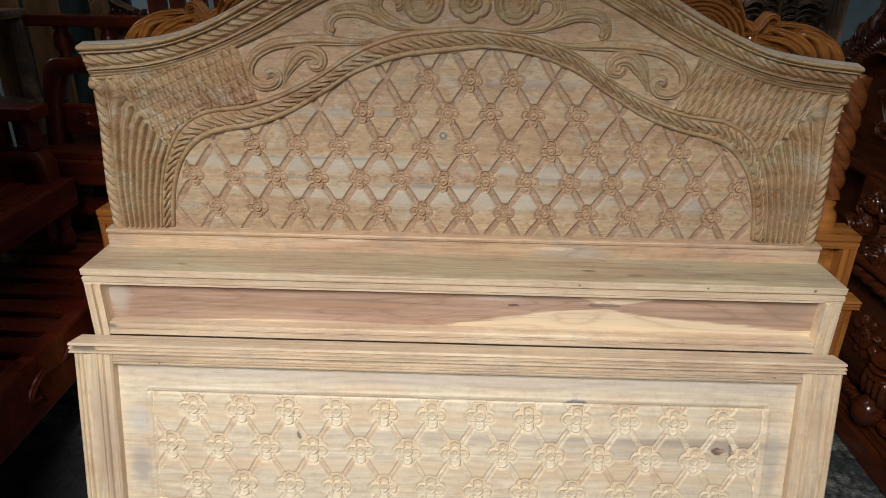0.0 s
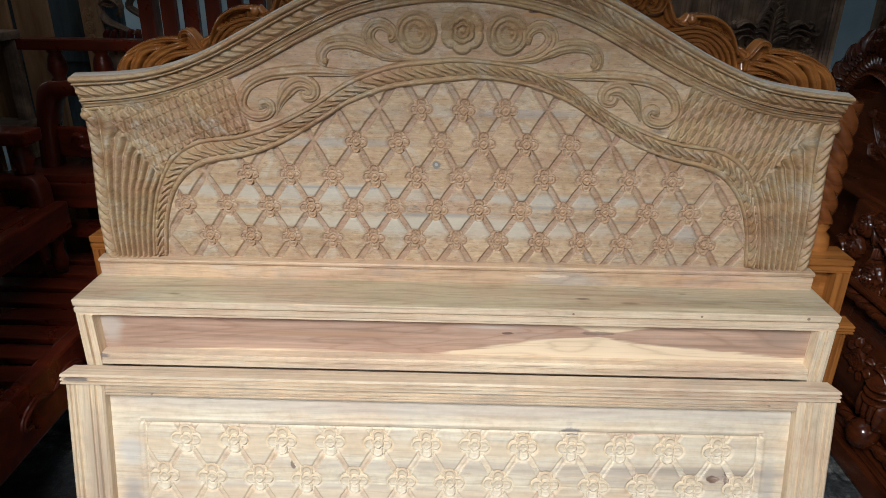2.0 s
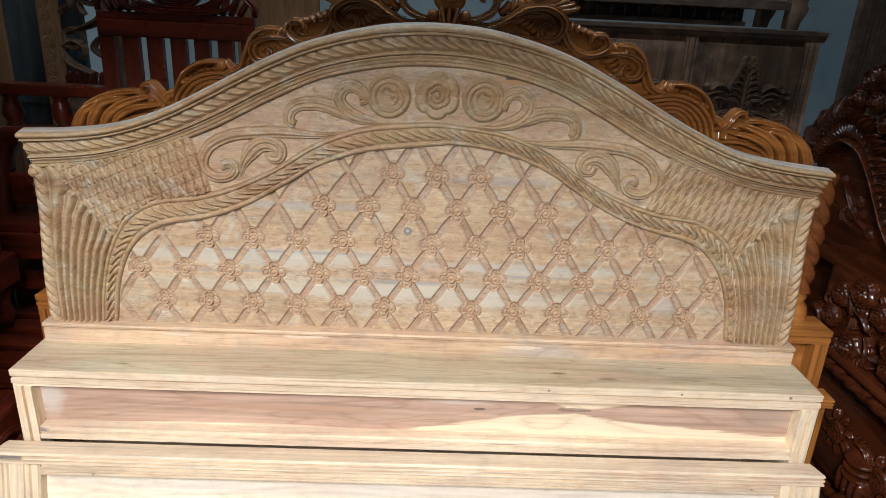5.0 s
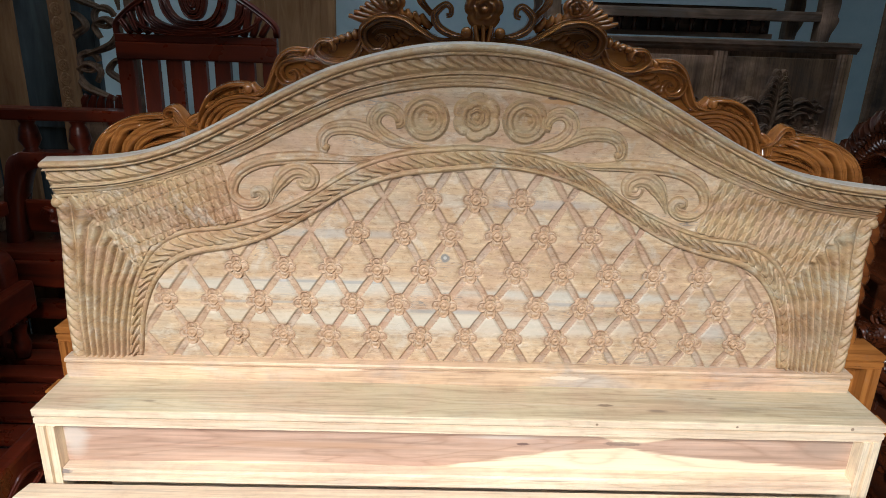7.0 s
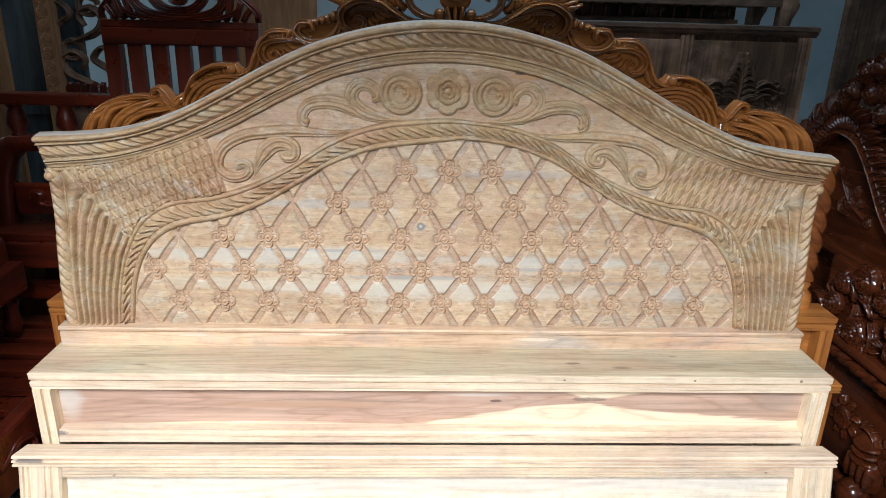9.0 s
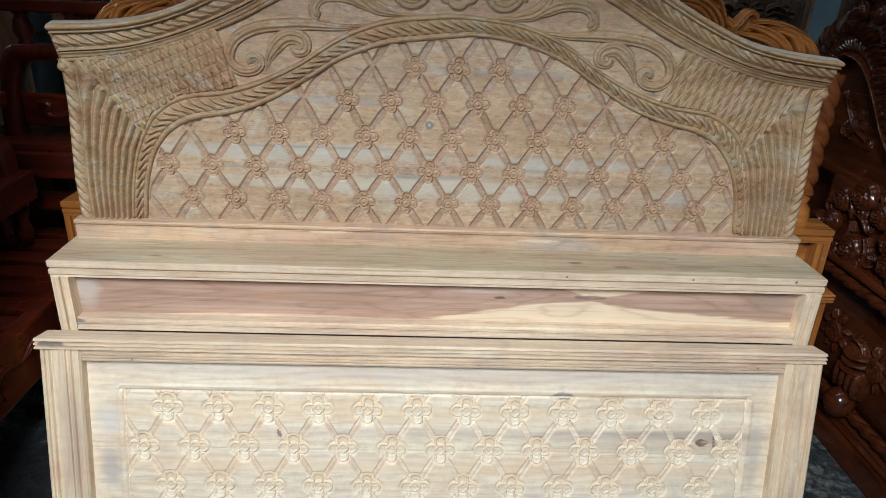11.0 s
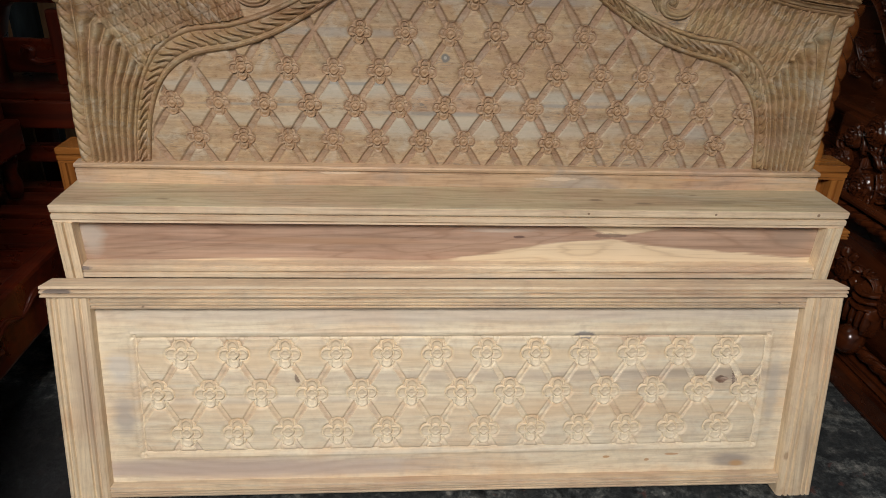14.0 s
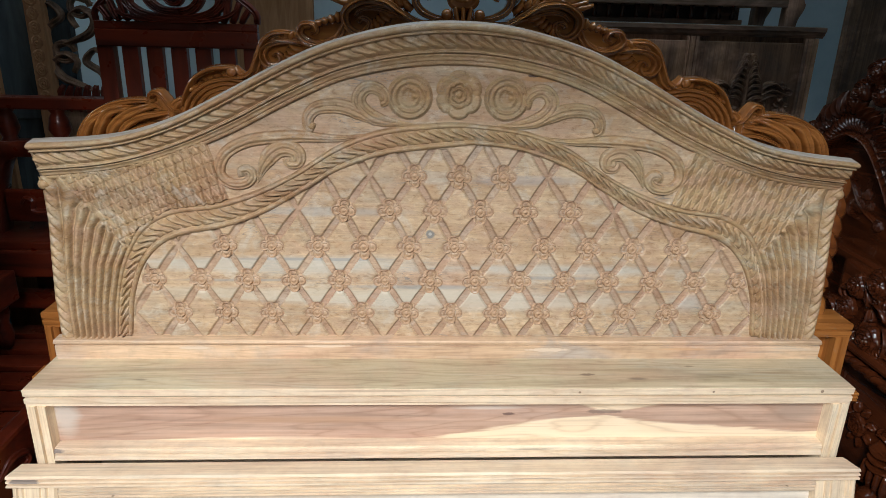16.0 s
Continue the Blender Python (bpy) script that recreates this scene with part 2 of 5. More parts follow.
HEADWOOD = raw_teak("weathered_teak", (0.66, 0.49, 0.305), (0.55, 0.385, 0.225), (0.4, 0.245, 0.13), seed=1.0, grey=(0.5, 0.46, 0.36), pink=(0.56, 0.36, 0.245), streak=0.55, grain=0.42, spots=((-0.052, 1.066, 0.011, 0.011, (0.16, 0.18, 0.18), 0.8), (-0.052, 1.066, 0.004, 0.004, (0.5, 0.47, 0.42), 0.9), (0.2, 1.432, 0.05, 0.008, (0.5, 0.27, 0.1), 0.8), (0.17, 1.437, 0.012, 0.003, (0.05, 0.03, 0.02), 0.9), (0.66, 1.288, 0.02, 0.002, (0.06, 0.045, 0.04), 0.8), (0.72, 1.3, 0.05, 0.01, (0.5, 0.28, 0.13), 0.6), (0.8, 1.268, 0.03, 0.002, (0.1, 0.07, 0.05), 0.6), (-0.8, 1.09, 0.04, 0.02, (0.34, 0.23, 0.17), 0.4), (0.6, 0.89, 0.07, 0.03, (0.5, 0.48, 0.44), 0.55), (0.1, 0.895, 0.5, 0.03, (0.66, 0.61, 0.5), 0.6), (-0.4, 0.985, 0.4, 0.025, (0.6, 0.58, 0.49), 0.65), (-0.3, 0.91, 0.5, 0.02, (0.64, 0.58, 0.45), 0.6), (0.3, 0.975, 0.35, 0.018, (0.56, 0.55, 0.48), 0.6), (-0.1, 0.93, 0.2, 0.006, (0.33, 0.34, 0.32), 0.6), (0.25, 0.955, 0.16, 0.005, (0.33, 0.34, 0.33), 0.6), (-0.35, 1.0, 0.22, 0.004, (0.3, 0.31, 0.3), 0.65), (-0.5, 0.945, 0.18, 0.004, (0.32, 0.33, 0.31), 0.6), (0.45, 0.92, 0.2, 0.004, (0.34, 0.33, 0.3), 0.6), (-0.3, 1.12, 0.2, 0.012, (0.4, 0.4, 0.37), 0.5), (0.15, 1.2, 0.14, 0.012, (0.4, 0.38, 0.36), 0.5)), gain=0.77, vein_amount=0.35, cracks=0.85, figure=0.12, dirt=0.8, mottle=0.55)
# reddish rosette teak; shade of the sunk hollows is partly in this tone
ROSEWOOD = raw_teak("reddish_teak", (0.62, 0.44, 0.27), (0.52, 0.33, 0.18), (0.38, 0.21, 0.11), seed=8.0, grey=(0.5, 0.43, 0.34), grain=0.35, gain=0.72, mottle=0.5)
# worn carved teak, its colour also darkened for weaker light high up
CARVEDWOOD = raw_teak("worn_dimmed_carved_teak", (0.53, 0.385, 0.205), (0.43, 0.28, 0.135), (0.28, 0.155, 0.064), seed=14.0, grey=(0.46, 0.42, 0.29), pink=(0.44, 0.25, 0.14), streak=0.4, grain=0.35, figure=0.05, vein_amount=0.3, cracks=0.5, dirt=0.9, mottle=0.55, gain=0.79)
# cut-wood brown, darkened too so the recesses carry shade in their colour
SHADED_CUT = raw_teak("shaded_cut_teak", (0.58, 0.42, 0.28), (0.5, 0.34, 0.215), (0.4, 0.25, 0.15), seed=11.0, grey=(0.5, 0.42, 0.33), pink=(0.55, 0.33, 0.23), grain=0.3, figure=0.1, mottle=0.45, gain=0.71)
FOOTWOOD = raw_teak("cream_sapwood", (0.93, 0.83, 0.64), (0.88, 0.77, 0.575), (0.79, 0.66, 0.48), seed=4.0, grey=(0.76, 0.72, 0.61), pink=(0.8, 0.54, 0.32), grain=0.34, vein_amount=0.4, streak=0.25, spots=((0.1, 0.515, 1.7, 0.03, (0.6, 0.53, 0.47), 0.5), (-0.6, 0.095, 0.45, 0.03, (0.6, 0.48, 0.41), 0.6), (0.2, 0.345, 0.9, 0.016, (0.6, 0.5, 0.4), 0.55), (0.62, 0.35, 0.3, 0.013, (0.45, 0.38, 0.3), 0.6), (0.0, 0.255, 1.5, 0.03, (0.82, 0.62, 0.4), 0.5), (-0.2, 0.4, 0.9, 0.03, (0.84, 0.65, 0.42), 0.45), (0.83, 0.3, 0.02, 0.1, (0.55, 0.5, 0.43), 0.6), (-0.5, 0.1, 0.5, 0.03, (0.5, 0.4, 0.36), 0.5), (-0.825, 0.37, 0.035, 0.05, (0.66, 0.64, 0.6), 0.6), (-0.825, 0.24, 0.033, 0.055, (0.44, 0.4, 0.37), 0.7), (-0.45, 0.285, 0.4, 0.01, (0.7, 0.63, 0.53), 0.4), (0.5, 0.315, 0.28, 0.012, (0.58, 0.5, 0.4), 0.5), (0.74, 0.095, 0.06, 0.022, (0.34, 0.29, 0.26), 0.74), (0.76, 0.085, 0.022, 0.01, (0.58, 0.33, 0.13), 0.7), (0.4, 0.11, 0.01, 0.004, (0.6, 0.33, 0.13), 0.8), (0.51, 0.1, 0.008, 0.005, (0.58, 0.32, 0.14), 0.8), (0.58, 0.115, 0.02, 0.003, (0.62, 0.36, 0.18), 0.8), (0.317, 0.45, 0.03, 0.014, (0.24, 0.22, 0.22), 0.8), (0.317, 0.444, 0.028, 0.022, (0.5, 0.47, 0.43), 0.6), (0.689, 0.33, 0.016, 0.009, (0.15, 0.07, 0.04), 0.95), (0.7, 0.331, 0.009, 0.004, (0.32, 0.18, 0.1), 0.8), (0.722, 0.334, 0.005, 0.02, (0.16, 0.1, 0.08), 0.85), (0.748, 0.326, 0.015, 0.012, (0.2, 0.12, 0.07), 0.9), (0.75, 0.323, 0.009, 0.006, (0.66, 0.52, 0.36), 0.9), (0.778, 0.331, 0.01, 0.014, (0.2, 0.13, 0.09), 0.8), (0.781, 0.328, 0.004, 0.007, (0.6, 0.46, 0.32), 0.9), (0.73, 0.332, 0.07, 0.014, (0.45, 0.36, 0.29), 0.6), (-0.4, 0.347, 0.007, 0.012, (0.22, 0.15, 0.11), 0.8)), dirt=0.75, figure=0.2, mottle=0.2)
FOOTCUT = raw_teak("pale_cut_sapwood", (0.95, 0.85, 0.67), (0.9, 0.77, 0.56), (0.78, 0.6, 0.4), seed=16.0, grain=0.3, figure=0.1, dirt=0.5, mottle=0.25)
FLAME = raw_teak("flame_heartwood", (0.6, 0.46, 0.35), (0.5, 0.35, 0.26), (0.4, 0.27, 0.2), seed=9.0, grey=(0.5, 0.45, 0.4), pink=(0.52, 0.31, 0.24), heart=([(0.0, (0.75, 0.5, 0)), (0.48, (0.72, 0.5, 0)), (0.58, (0.5, 0.62, 0)), (0.645, (0.26, 0.62, 0)), (0.69, (0.05, 0.48, 0)), (0.715, (0.15, 0.45, 0)), (0.78, (0.36, 0.5, 0)), (0.95, (0.62, 0.52, 0))], 0.655, (0.46, 0.3, 0.22), (0.8, 0.66, 0.47)), spots=((0.375, 0.66, 0.045, 0.006, (0.2, 0.14, 0.11), 0.75), (0.142, 0.655, 0.016, 0.004, (0.12, 0.07, 0.06), 0.85), (-0.9, 0.65, 0.035, 0.06, (0.56, 0.52, 0.46), 0.7), (0.1, 0.672, 0.1, 0.007, (0.66, 0.6, 0.52), 0.6), (-0.35, 0.64, 0.25, 0.01, (0.4, 0.24, 0.14), 0.6), (0.86, 0.655, 0.07, 0.03, (0.34, 0.27, 0.21), 0.5)), figure=0.4, dirt=0.7)
HONEY = varnish("honey_varnish", (0.45, 0.18, 0.042), (0.2, 0.068, 0.016), 0.11)
HONEY_Z = varnish("honey_varnish_upright", (0.45, 0.18, 0.042), (0.2, 0.068, 0.016), 0.11, axis=2)
RED_Z = varnish("red_varnish_upright", (0.145, 0.02, 0.006), (0.045, 0.007, 0.003), 0.3, axis=2, coat=0.3)
CHESTNUT = varnish("chestnut_varnish", (0.26, 0.085, 0.022), (0.1, 0.03, 0.01), 0.1)
BROWN_Z = varnish("brown_wood_upright", (0.44, 0.25, 0.12), (0.2, 0.1, 0.045), 0.6, axis=2, coat=0.0)
RED = varnish("red_varnish", (0.145, 0.02, 0.006), (0.045, 0.007, 0.003), 0.3, coat=0.3)
DARKRED = varnish("dark_red_varnish", (0.08, 0.02, 0.006), (0.02, 0.005, 0.002), 0.16, coat=0.2)
OLD = raw_teak("weathered_wood", (0.23, 0.145, 0.085), (0.115, 0.07, 0.042), (0.04, 0.025, 0.016), axis=2, seed=5.0, grey=(0.06, 0.053, 0.047), grain=0.9)


OLD_DARK = raw_teak("near_black_wood", (0.03, 0.024, 0.02), (0.018, 0.014, 0.012), (0.008, 0.007, 0.006), seed=15.0, grey=(0.03, 0.03, 0.03))
OLD_X = raw_teak("weathered_wood_along_x", (0.17, 0.12, 0.08), (0.11, 0.075, 0.05), (0.06, 0.04, 0.028), seed=7.0, grey=(0.11, 0.105, 0.1))


def concrete_mat():
    m, t, b = mat("stained_shaded_concrete", 0.7)
    a = noise_tex(t, coords(t), 8.0, 10, 0.72, 0.2)
    d = noise_tex(t, coords(t, shift=(3, 1, 0)), 26.0, 10, 0.74, 0.3)
    s = noise_tex(t, coords(t), 95.0, 4, 0.7)
    w = noise_tex(t, coords(t, shift=(1, 7, 0)), 48.0, 6, 0.75)
    r = noise_tex(t, coords(t, shift=(5, 2, 0)), 17.0, 5, 0.65)
    c = ramp(t, d, [(0.38, (0.006, 0.007, 0.008)), (0.45, (0.03, 0.035, 0.037)), (0.5, (0.068, 0.076, 0.076)), (0.56, (0.12, 0.126, 0.118)), (0.64, (0.26, 0.255, 0.235))])
    c = mix(t, ramp(t, a, [(0.46, (0, 0, 0)), (0.53, (0.8, 0.8, 0.8))]), c, (0.014, 0.017, 0.019))
    c = mix(t, ramp(t, a, [(0.36, (0.6, 0.6, 0.6)), (0.44, (0, 0, 0))]), c, (0.075, 0.072, 0.062))
    c = mix(t, ramp(t, r, [(0.62, (0, 0, 0)), (0.66, (0.6, 0.6, 0.6))]), c, (0.12, 0.045, 0.035))
    c = mix(t, math_node(t, "MULTIPLY", spot_mask(t, 0.16, -0.16, 0.07, 0.05, d, True), 0.75), c, (0.17, 0.06, 0.05))
    # shade on the left floor by the daybed, painted as a dark blot
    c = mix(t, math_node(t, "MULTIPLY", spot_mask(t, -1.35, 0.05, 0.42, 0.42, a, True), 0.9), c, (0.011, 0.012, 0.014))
    c = mix(t, 0.75, c, ramp(t, s, [(0.34, (0.3, 0.3, 0.31)), (0.5, (1, 1, 1)), (0.64, (1.6, 1.6, 1.55))]), "MULTIPLY")
    c = mix(t, ramp(t, w, [(0.69, (0, 0, 0)), (0.71, (0.7, 0.7, 0.7))]), c, (0.42, 0.41, 0.38))
    link(t, c, b.inputs["Base Color"])
    link(t, ramp(t, a, [(0.4, (0.5,) * 3), (0.65, (0.85,) * 3)]), b.inputs["Roughness"])
    bump(t, b, math_node(t, "ADD", d, math_node(t, "MULTIPLY", s, 0.5)), 0.6, 0.006)
    return m


def wall_mat():
    m, t, b = mat("blue_limewash", 0.85)
    a = noise_tex(t, coords(t), 3.0, 6, 0.6, 0.3)
    link(t, ramp(t, a, [(0.3, (0.42, 0.6, 0.68)), (0.7, (0.62, 0.76, 0.82))]), b.inputs["Base Color"])
    bump(t, b, noise_tex(t, coords(t), 40.0, 4), 0.3, 0.004)
    return m


CONCRETE, WALL = concrete_mat(), wall_mat()


def yard_mat():
    m, t, b = mat("pale_yard", 0.9)
    a = noise_tex(t, coords(t), 1.2, 6, 0.6)
    link(t, ramp(t, a, [(0.3, (0.1, 0.1, 0.1)), (0.7, (0.18, 0.175, 0.165))]), b.inputs["Base Color"])
    return m


YARD = yard_mat()


def slate_mat():
    m, t, b = mat("slate_paint", 0.5)
    a = noise_tex(t, coords(t, (6, 6, 0.8)), 2.0, 5, 0.6, 0.5)
    link(t, ramp(t, a, [(0.35, (0.02, 0.03, 0.036)), (0.65, (0.09, 0.135, 0.16))]), b.inputs["Base Color"])
    return m


SLATE = slate_mat()


# ---- mesh tools ----
def part(name, bm, material, parent=None, label="", smooth=False):
    me = bpy.data.meshes.new(name)
    bm.to_mesh(me)
    bm.free()
    me.materials.append(material)
    if smooth:
        me.shade_smooth()
    ob = new(name, me)
    ob.parent = parent
    return tagged(ob, label)


def thing(name, label, category, group="", loc=(0, 0, 0), rot=(0, 0, 0), kind=""):
    ob = new(name)
    ob.matrix_world = pose(*loc, *rot)
    ob.empty_display_size = 0.1
    return tagged(ob, label, category, group, kind)


def add_box(bm, x0, x1, y0, y1, z0, z1, bev=0.0, seg=2):
    r = bmesh.ops.create_cube(bm, size=1.0)
    bmesh.ops.scale(bm, vec=(x1 - x0, y1 - y0, z1 - z0), verts=r["verts"])
    bmesh.ops.translate(bm, vec=((x0 + x1) / 2, (y0 + y1) / 2, (z0 + z1) / 2), verts=r["verts"])
    if bev:
        edges = list({e for v in r["verts"] for e in v.link_edges})
        bmesh.ops.bevel(bm, geom=edges, offset=bev, segments=seg, affect="EDGES", profile=0.6)
    return bm


def box(*dims, bev=0.003):
    return add_box(bmesh.new(), *dims, bev=bev)


def grid_mesh(name, co, material, parent=None, label="", closed=False, keep=None, smooth=True, second=None, third=None):
    """A mesh from an array of points, rows by columns."""
    n, k = co.shape[:2]
    idx = np.arange(n * k).reshape(n, k)
    if closed:
        idx = np.concatenate([idx, idx[:, :1]], 1)
    q = np.stack([idx[:-1, :-1], idx[:-1, 1:], idx[1:, 1:], idx[1:, :-1]], -1)
    other = None if second is None else (second[1][keep] if keep is not None else second[1].ravel())
    q = q[keep] if keep is not None else q.reshape(-1, 4)
    used, q = np.unique(q, return_inverse=True)
    q = q.reshape(-1, 4)
    me = bpy.data.meshes.new(name)
    pts = co.reshape(-1, 3)[used]
    me.vertices.add(len(pts))
    me.vertices.foreach_set("co", pts.astype(np.float32).ravel())
    me.loops.add(q.size)
    me.loops.foreach_set("vertex_index", q.astype(np.int32).ravel())
    me.polygons.add(len(q))
    me.polygons.foreach_set("loop_start", np.arange(0, q.size, 4, dtype=np.int32))
    me.update(calc_edges=True)
    me.materials.append(material)
    if other is not None:
        me.materials.append(second[0])
        slot = other.astype(np.int32)
        if third is not None:
            me.materials.append(third[0])
            slot[third[1][keep]] = 2
        me.polygons.foreach_set("material_index", slot)
    if smooth:
        me.shade_smooth()
    ob = new(name, me)
    ob.parent = parent
    return tagged(ob, label)


def curve_through(xs, zs):
    """Smooth monotone-spaced cubic through points (Catmull-Rom on a chord parameter), as a function of arc samples."""
    p = np.stack([xs, zs], 1).astype(float)
    p = np.vstack([2 * p[0] - p[1], p, 2 * p[-1] - p[-2]])

    def sample(n):
        out = []
        seg = len(p) - 3
        for u in np.linspace(0, seg - 1e-9, n * 4):
            i = int(u)
            t = u - i
            a, b, c, d = p[i : i + 4]
            out.append(0.5 * (2 * b + (c - a) * t + (2 * a - 5 * b + 4 * c - d) * t**2 + (3 * b - a - 3 * c + d) * t**3))
        out = np.array(out)
        s = np.r_[0, np.cumsum(np.hypot(*np.diff(out, axis=0).T))]
        g = np.linspace(0, s[-1], n)
        return np.stack([np.interp(g, s, out[:, 0]), np.interp(g, s, out[:, 1])], 1), g

    return sample


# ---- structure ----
tagged(part("floor", box(-4.2, 3.6, -2.2, 3.4, -0.1, 0, bev=0), CONCRETE), "dark oil-stained concrete shed floor, shade painted in on the left", "floor", kind="structure")
tagged(part("ground", box(-80, 80, -80, 80, -0.3, -0.11, bev=0), YARD), "grey dusty concrete yard", "ground", kind="structure")
for nm, d in (("wall_back", (-4.2, 3.6, 3.2, 3.4, 0, 3.2)), ("wall_left", (-4.2, -4.0, -0.45, 3.2, 0, 2.5)), ("wall_right", (3.4, 3.6, -0.45, 3.2, 0, 3.2))):
    tagged(part(nm, box(*d, bev=0), WALL), "pale blue limewashed masonry wall", "wall", kind="structure")
tagged(part("ceiling", box(-4.4, 3.8, -0.6, 3.5, 3.2, 3.3, bev=0), OLD), "dark shed roof underside", "ceiling", kind="structure")
# unseen walls added to keep the front lamp off the side furniture
for x0, x1 in ((-4.2, -1.0), (1.6, 3.6)):
    tagged(part("shade_wall", box(x0, x1, -0.6, -0.45, 0.0, 3.2, bev=0), OLD_X), "unseen dark board wall added beside the open front as shade", "wall", kind="structure")
# made-up opaque sheet over the roof lamp; the ceiling above stays closed
tagged(part("lamp_backing_sheet", box(-0.9, 1.2, 0.38, 0.82, 3.16, 3.19, bev=0), YARD), "unseen opaque sheet added above the roof lamp", "roof light", kind="structure")
# unseen board, its lower edge set to dim the headboard's top
tagged(part("awning", box(-4.4, 3.8, -0.68, -0.6, 1.875, 3.3, bev=0), OLD), "unseen low wooden fascia added over the front to cut the daylight", "awning", kind="structure")

# ---- unvarnished headboard with storage box ----
XC, YP = 0.008, 0.372
hb = thing("headboard", "unvarnished pale teak headboard with carved lattice panel on a storage box", "headboard", loc=(XC, 0, 0))
TOPX = [-0.925, -0.8, -0.7, -0.6, -0.5, -0.4, -0.3, -0.2, -0.1, 0, 0.1, 0.2, 0.3, 0.4, 0.5, 0.6, 0.7, 0.8, 0.93]
TOPZ = [1.277, 1.285, 1.302, 1.338, 1.389, 1.442, 1.488, 1.519, 1.539, 1.545, 1.539, 1.519, 1.488, 1.442, 1.389, 1.338, 1.297, 1.276, 1.262]
BOTX = [0, 0.12, 0.25, 0.37, 0.5, 0.63, 0.77, 0.917]
BOTZ = [1.456, 1.447, 1.418, 1.365, 1.297, 1.244, 1.204, 1.186]
ROX = [0, 0.06, 0.163, 0.264, 0.368, 0.46, 0.55, 0.654, 0.728, 0.778, 0.804, 0.815]
ROZ = [1.32, 1.316, 1.302, 1.264, 1.198, 1.154, 1.126, 1.114, 1.076, 0.985, 0.883, 0.8]
RIX = [0, 0.06, 0.163, 0.265, 0.343, 0.436, 0.528, 0.647, 0.715, 0.755, 0.775]
RIZ = [1.282, 1.281, 1.266, 1.229, 1.182, 1.127, 1.092, 1.059, 1.0, 0.913, 0.8]

# the carver's two halves differ: the band is broader, more so on the left
FADE = [max(0.0, min(1.0, (0.73 - x) / 0.1)) for x in ROX]
ROZ = [z + 0.012 * f for z, f in zip(ROZ, FADE)]
RIZ_LEFT = [z - 0.012 * max(0.0, min(1.0, (0.7 - x) / 0.1)) for x, z in zip(RIX, RIZ)]


def both(fx, fz, n):
    """A curve given for one half, mirrored to run from the left end to the right end."""
    p, _ = curve_through([-x for x in fx[:0:-1]] + list(fx), list(fz[:0:-1]) + list(fz))(2 * n - 1)
    s = np.r_[0, np.cumsum(np.hypot(*np.diff(p, axis=0).T))]
    return p, s


def strand(phase, power=0.75):
    return np.abs(np.sin(np.pi * phase)) ** power


def moulding(name, upper, lower, steps, profile, y0, material, parent, label="", caps=True, square=False):
    """A carved strip between two curves; profile(s, t) is its height over y0."""
    pu, s = upper
    pl, _ = lower
    if square:
        near = np.array([np.argmin(np.hypot(*(pl - q).T)) for q in pu], float)
        near[0], near[-1] = 0, len(pl) - 1
        k = np.ones(25) / 25
        near = np.convolve(np.pad(np.maximum.accumulate(near), 12, mode="edge"), k, mode="valid")
        at = np.arange(len(pl))
        pl = np.stack([np.interp(near, at, pl[:, 0]), np.interp(near, at, pl[:, 1])], 1)
    t = np.linspace(0, 1, steps)[None, :]
    x = pu[:, :1] * (1 - t) + pl[:, :1] * t
    z = pu[:, 1:] * (1 - t) + pl[:, 1:] * t
    h = profile(s[:, None] + 0 * t, t + 0 * s[:, None])
    co = np.stack([x, y0 - h, z], -1)
    back = co.copy()[:, [0, -1]]
    back[..., 1] = y0 + 0.002
    co = np.concatenate([back[:, :1], co, back[:, 1:]], 1)
    if caps:
        ends = co[[0, -1]].copy()
        ends[..., 1] = y0 + 0.002
        co = np.concatenate([ends[:1], co, ends[1:]], 0)
    return grid_mesh(name, co, material, parent, label)


def steps_fn(t, knots):
    k = np.array(knots)
    return np.interp(t, k[:, 0], k[:, 1])


def sweep(name, pts, width, depth, material, parent, y0, flutes=2, n=60, m=19, label="", flip=1, taper=(0.35, 0.6), lift=0.0, groove=0.42):
    """A carved ribbon along a curve of (x, z) points, with hollow flutes along it."""
    p, s = curve_through([q[0] for q in pts], [q[1] for q in pts])(n)
    p = p * [flip, 1]
    d = np.gradient(p, axis=0)
    d /= np.linalg.norm(d, axis=1)[:, None] + 1e-9
    nrm = np.stack([-d[:, 1], d[:, 0]], 1) * flip
    f = np.linspace(0, 1, n)
    w = width * (taper[0] + (1 - taper[0]) * np.minimum(1, f / 0.35)) * (1 - (1 - taper[1]) * np.clip((f - 0.6) / 0.4, 0, 1))
    u = np.linspace(-1, 1, m)
    h = depth * ((1 - groove) * np.sqrt(np.clip(1 - u**2, 0, 1)) + groove * np.abs(np.cos(np.pi * flutes * (u + 1) / 2)) * (1 - u**4))
    hh = h[None, :] * (0.45 + 0.55 * (w / width))[:, None]
    hh *= np.clip(f / 0.16, 0.12, 1)[:, None] ** 0.7
    hh[-1] *= 0.3
    co = np.stack([p[:, :1] + nrm[:, :1] * w[:, None] * u, y0 - hh - lift, p[:, 1:] + nrm[:, 1:] * w[:, None] * u], -1)
    back = co[:, [0, -1]].copy()
    back[..., 1] = y0 + 0.004
    co = np.concatenate([back[:, :1], co, back[:, 1:]], 1)
    return grid_mesh(name, co, material, parent, label)


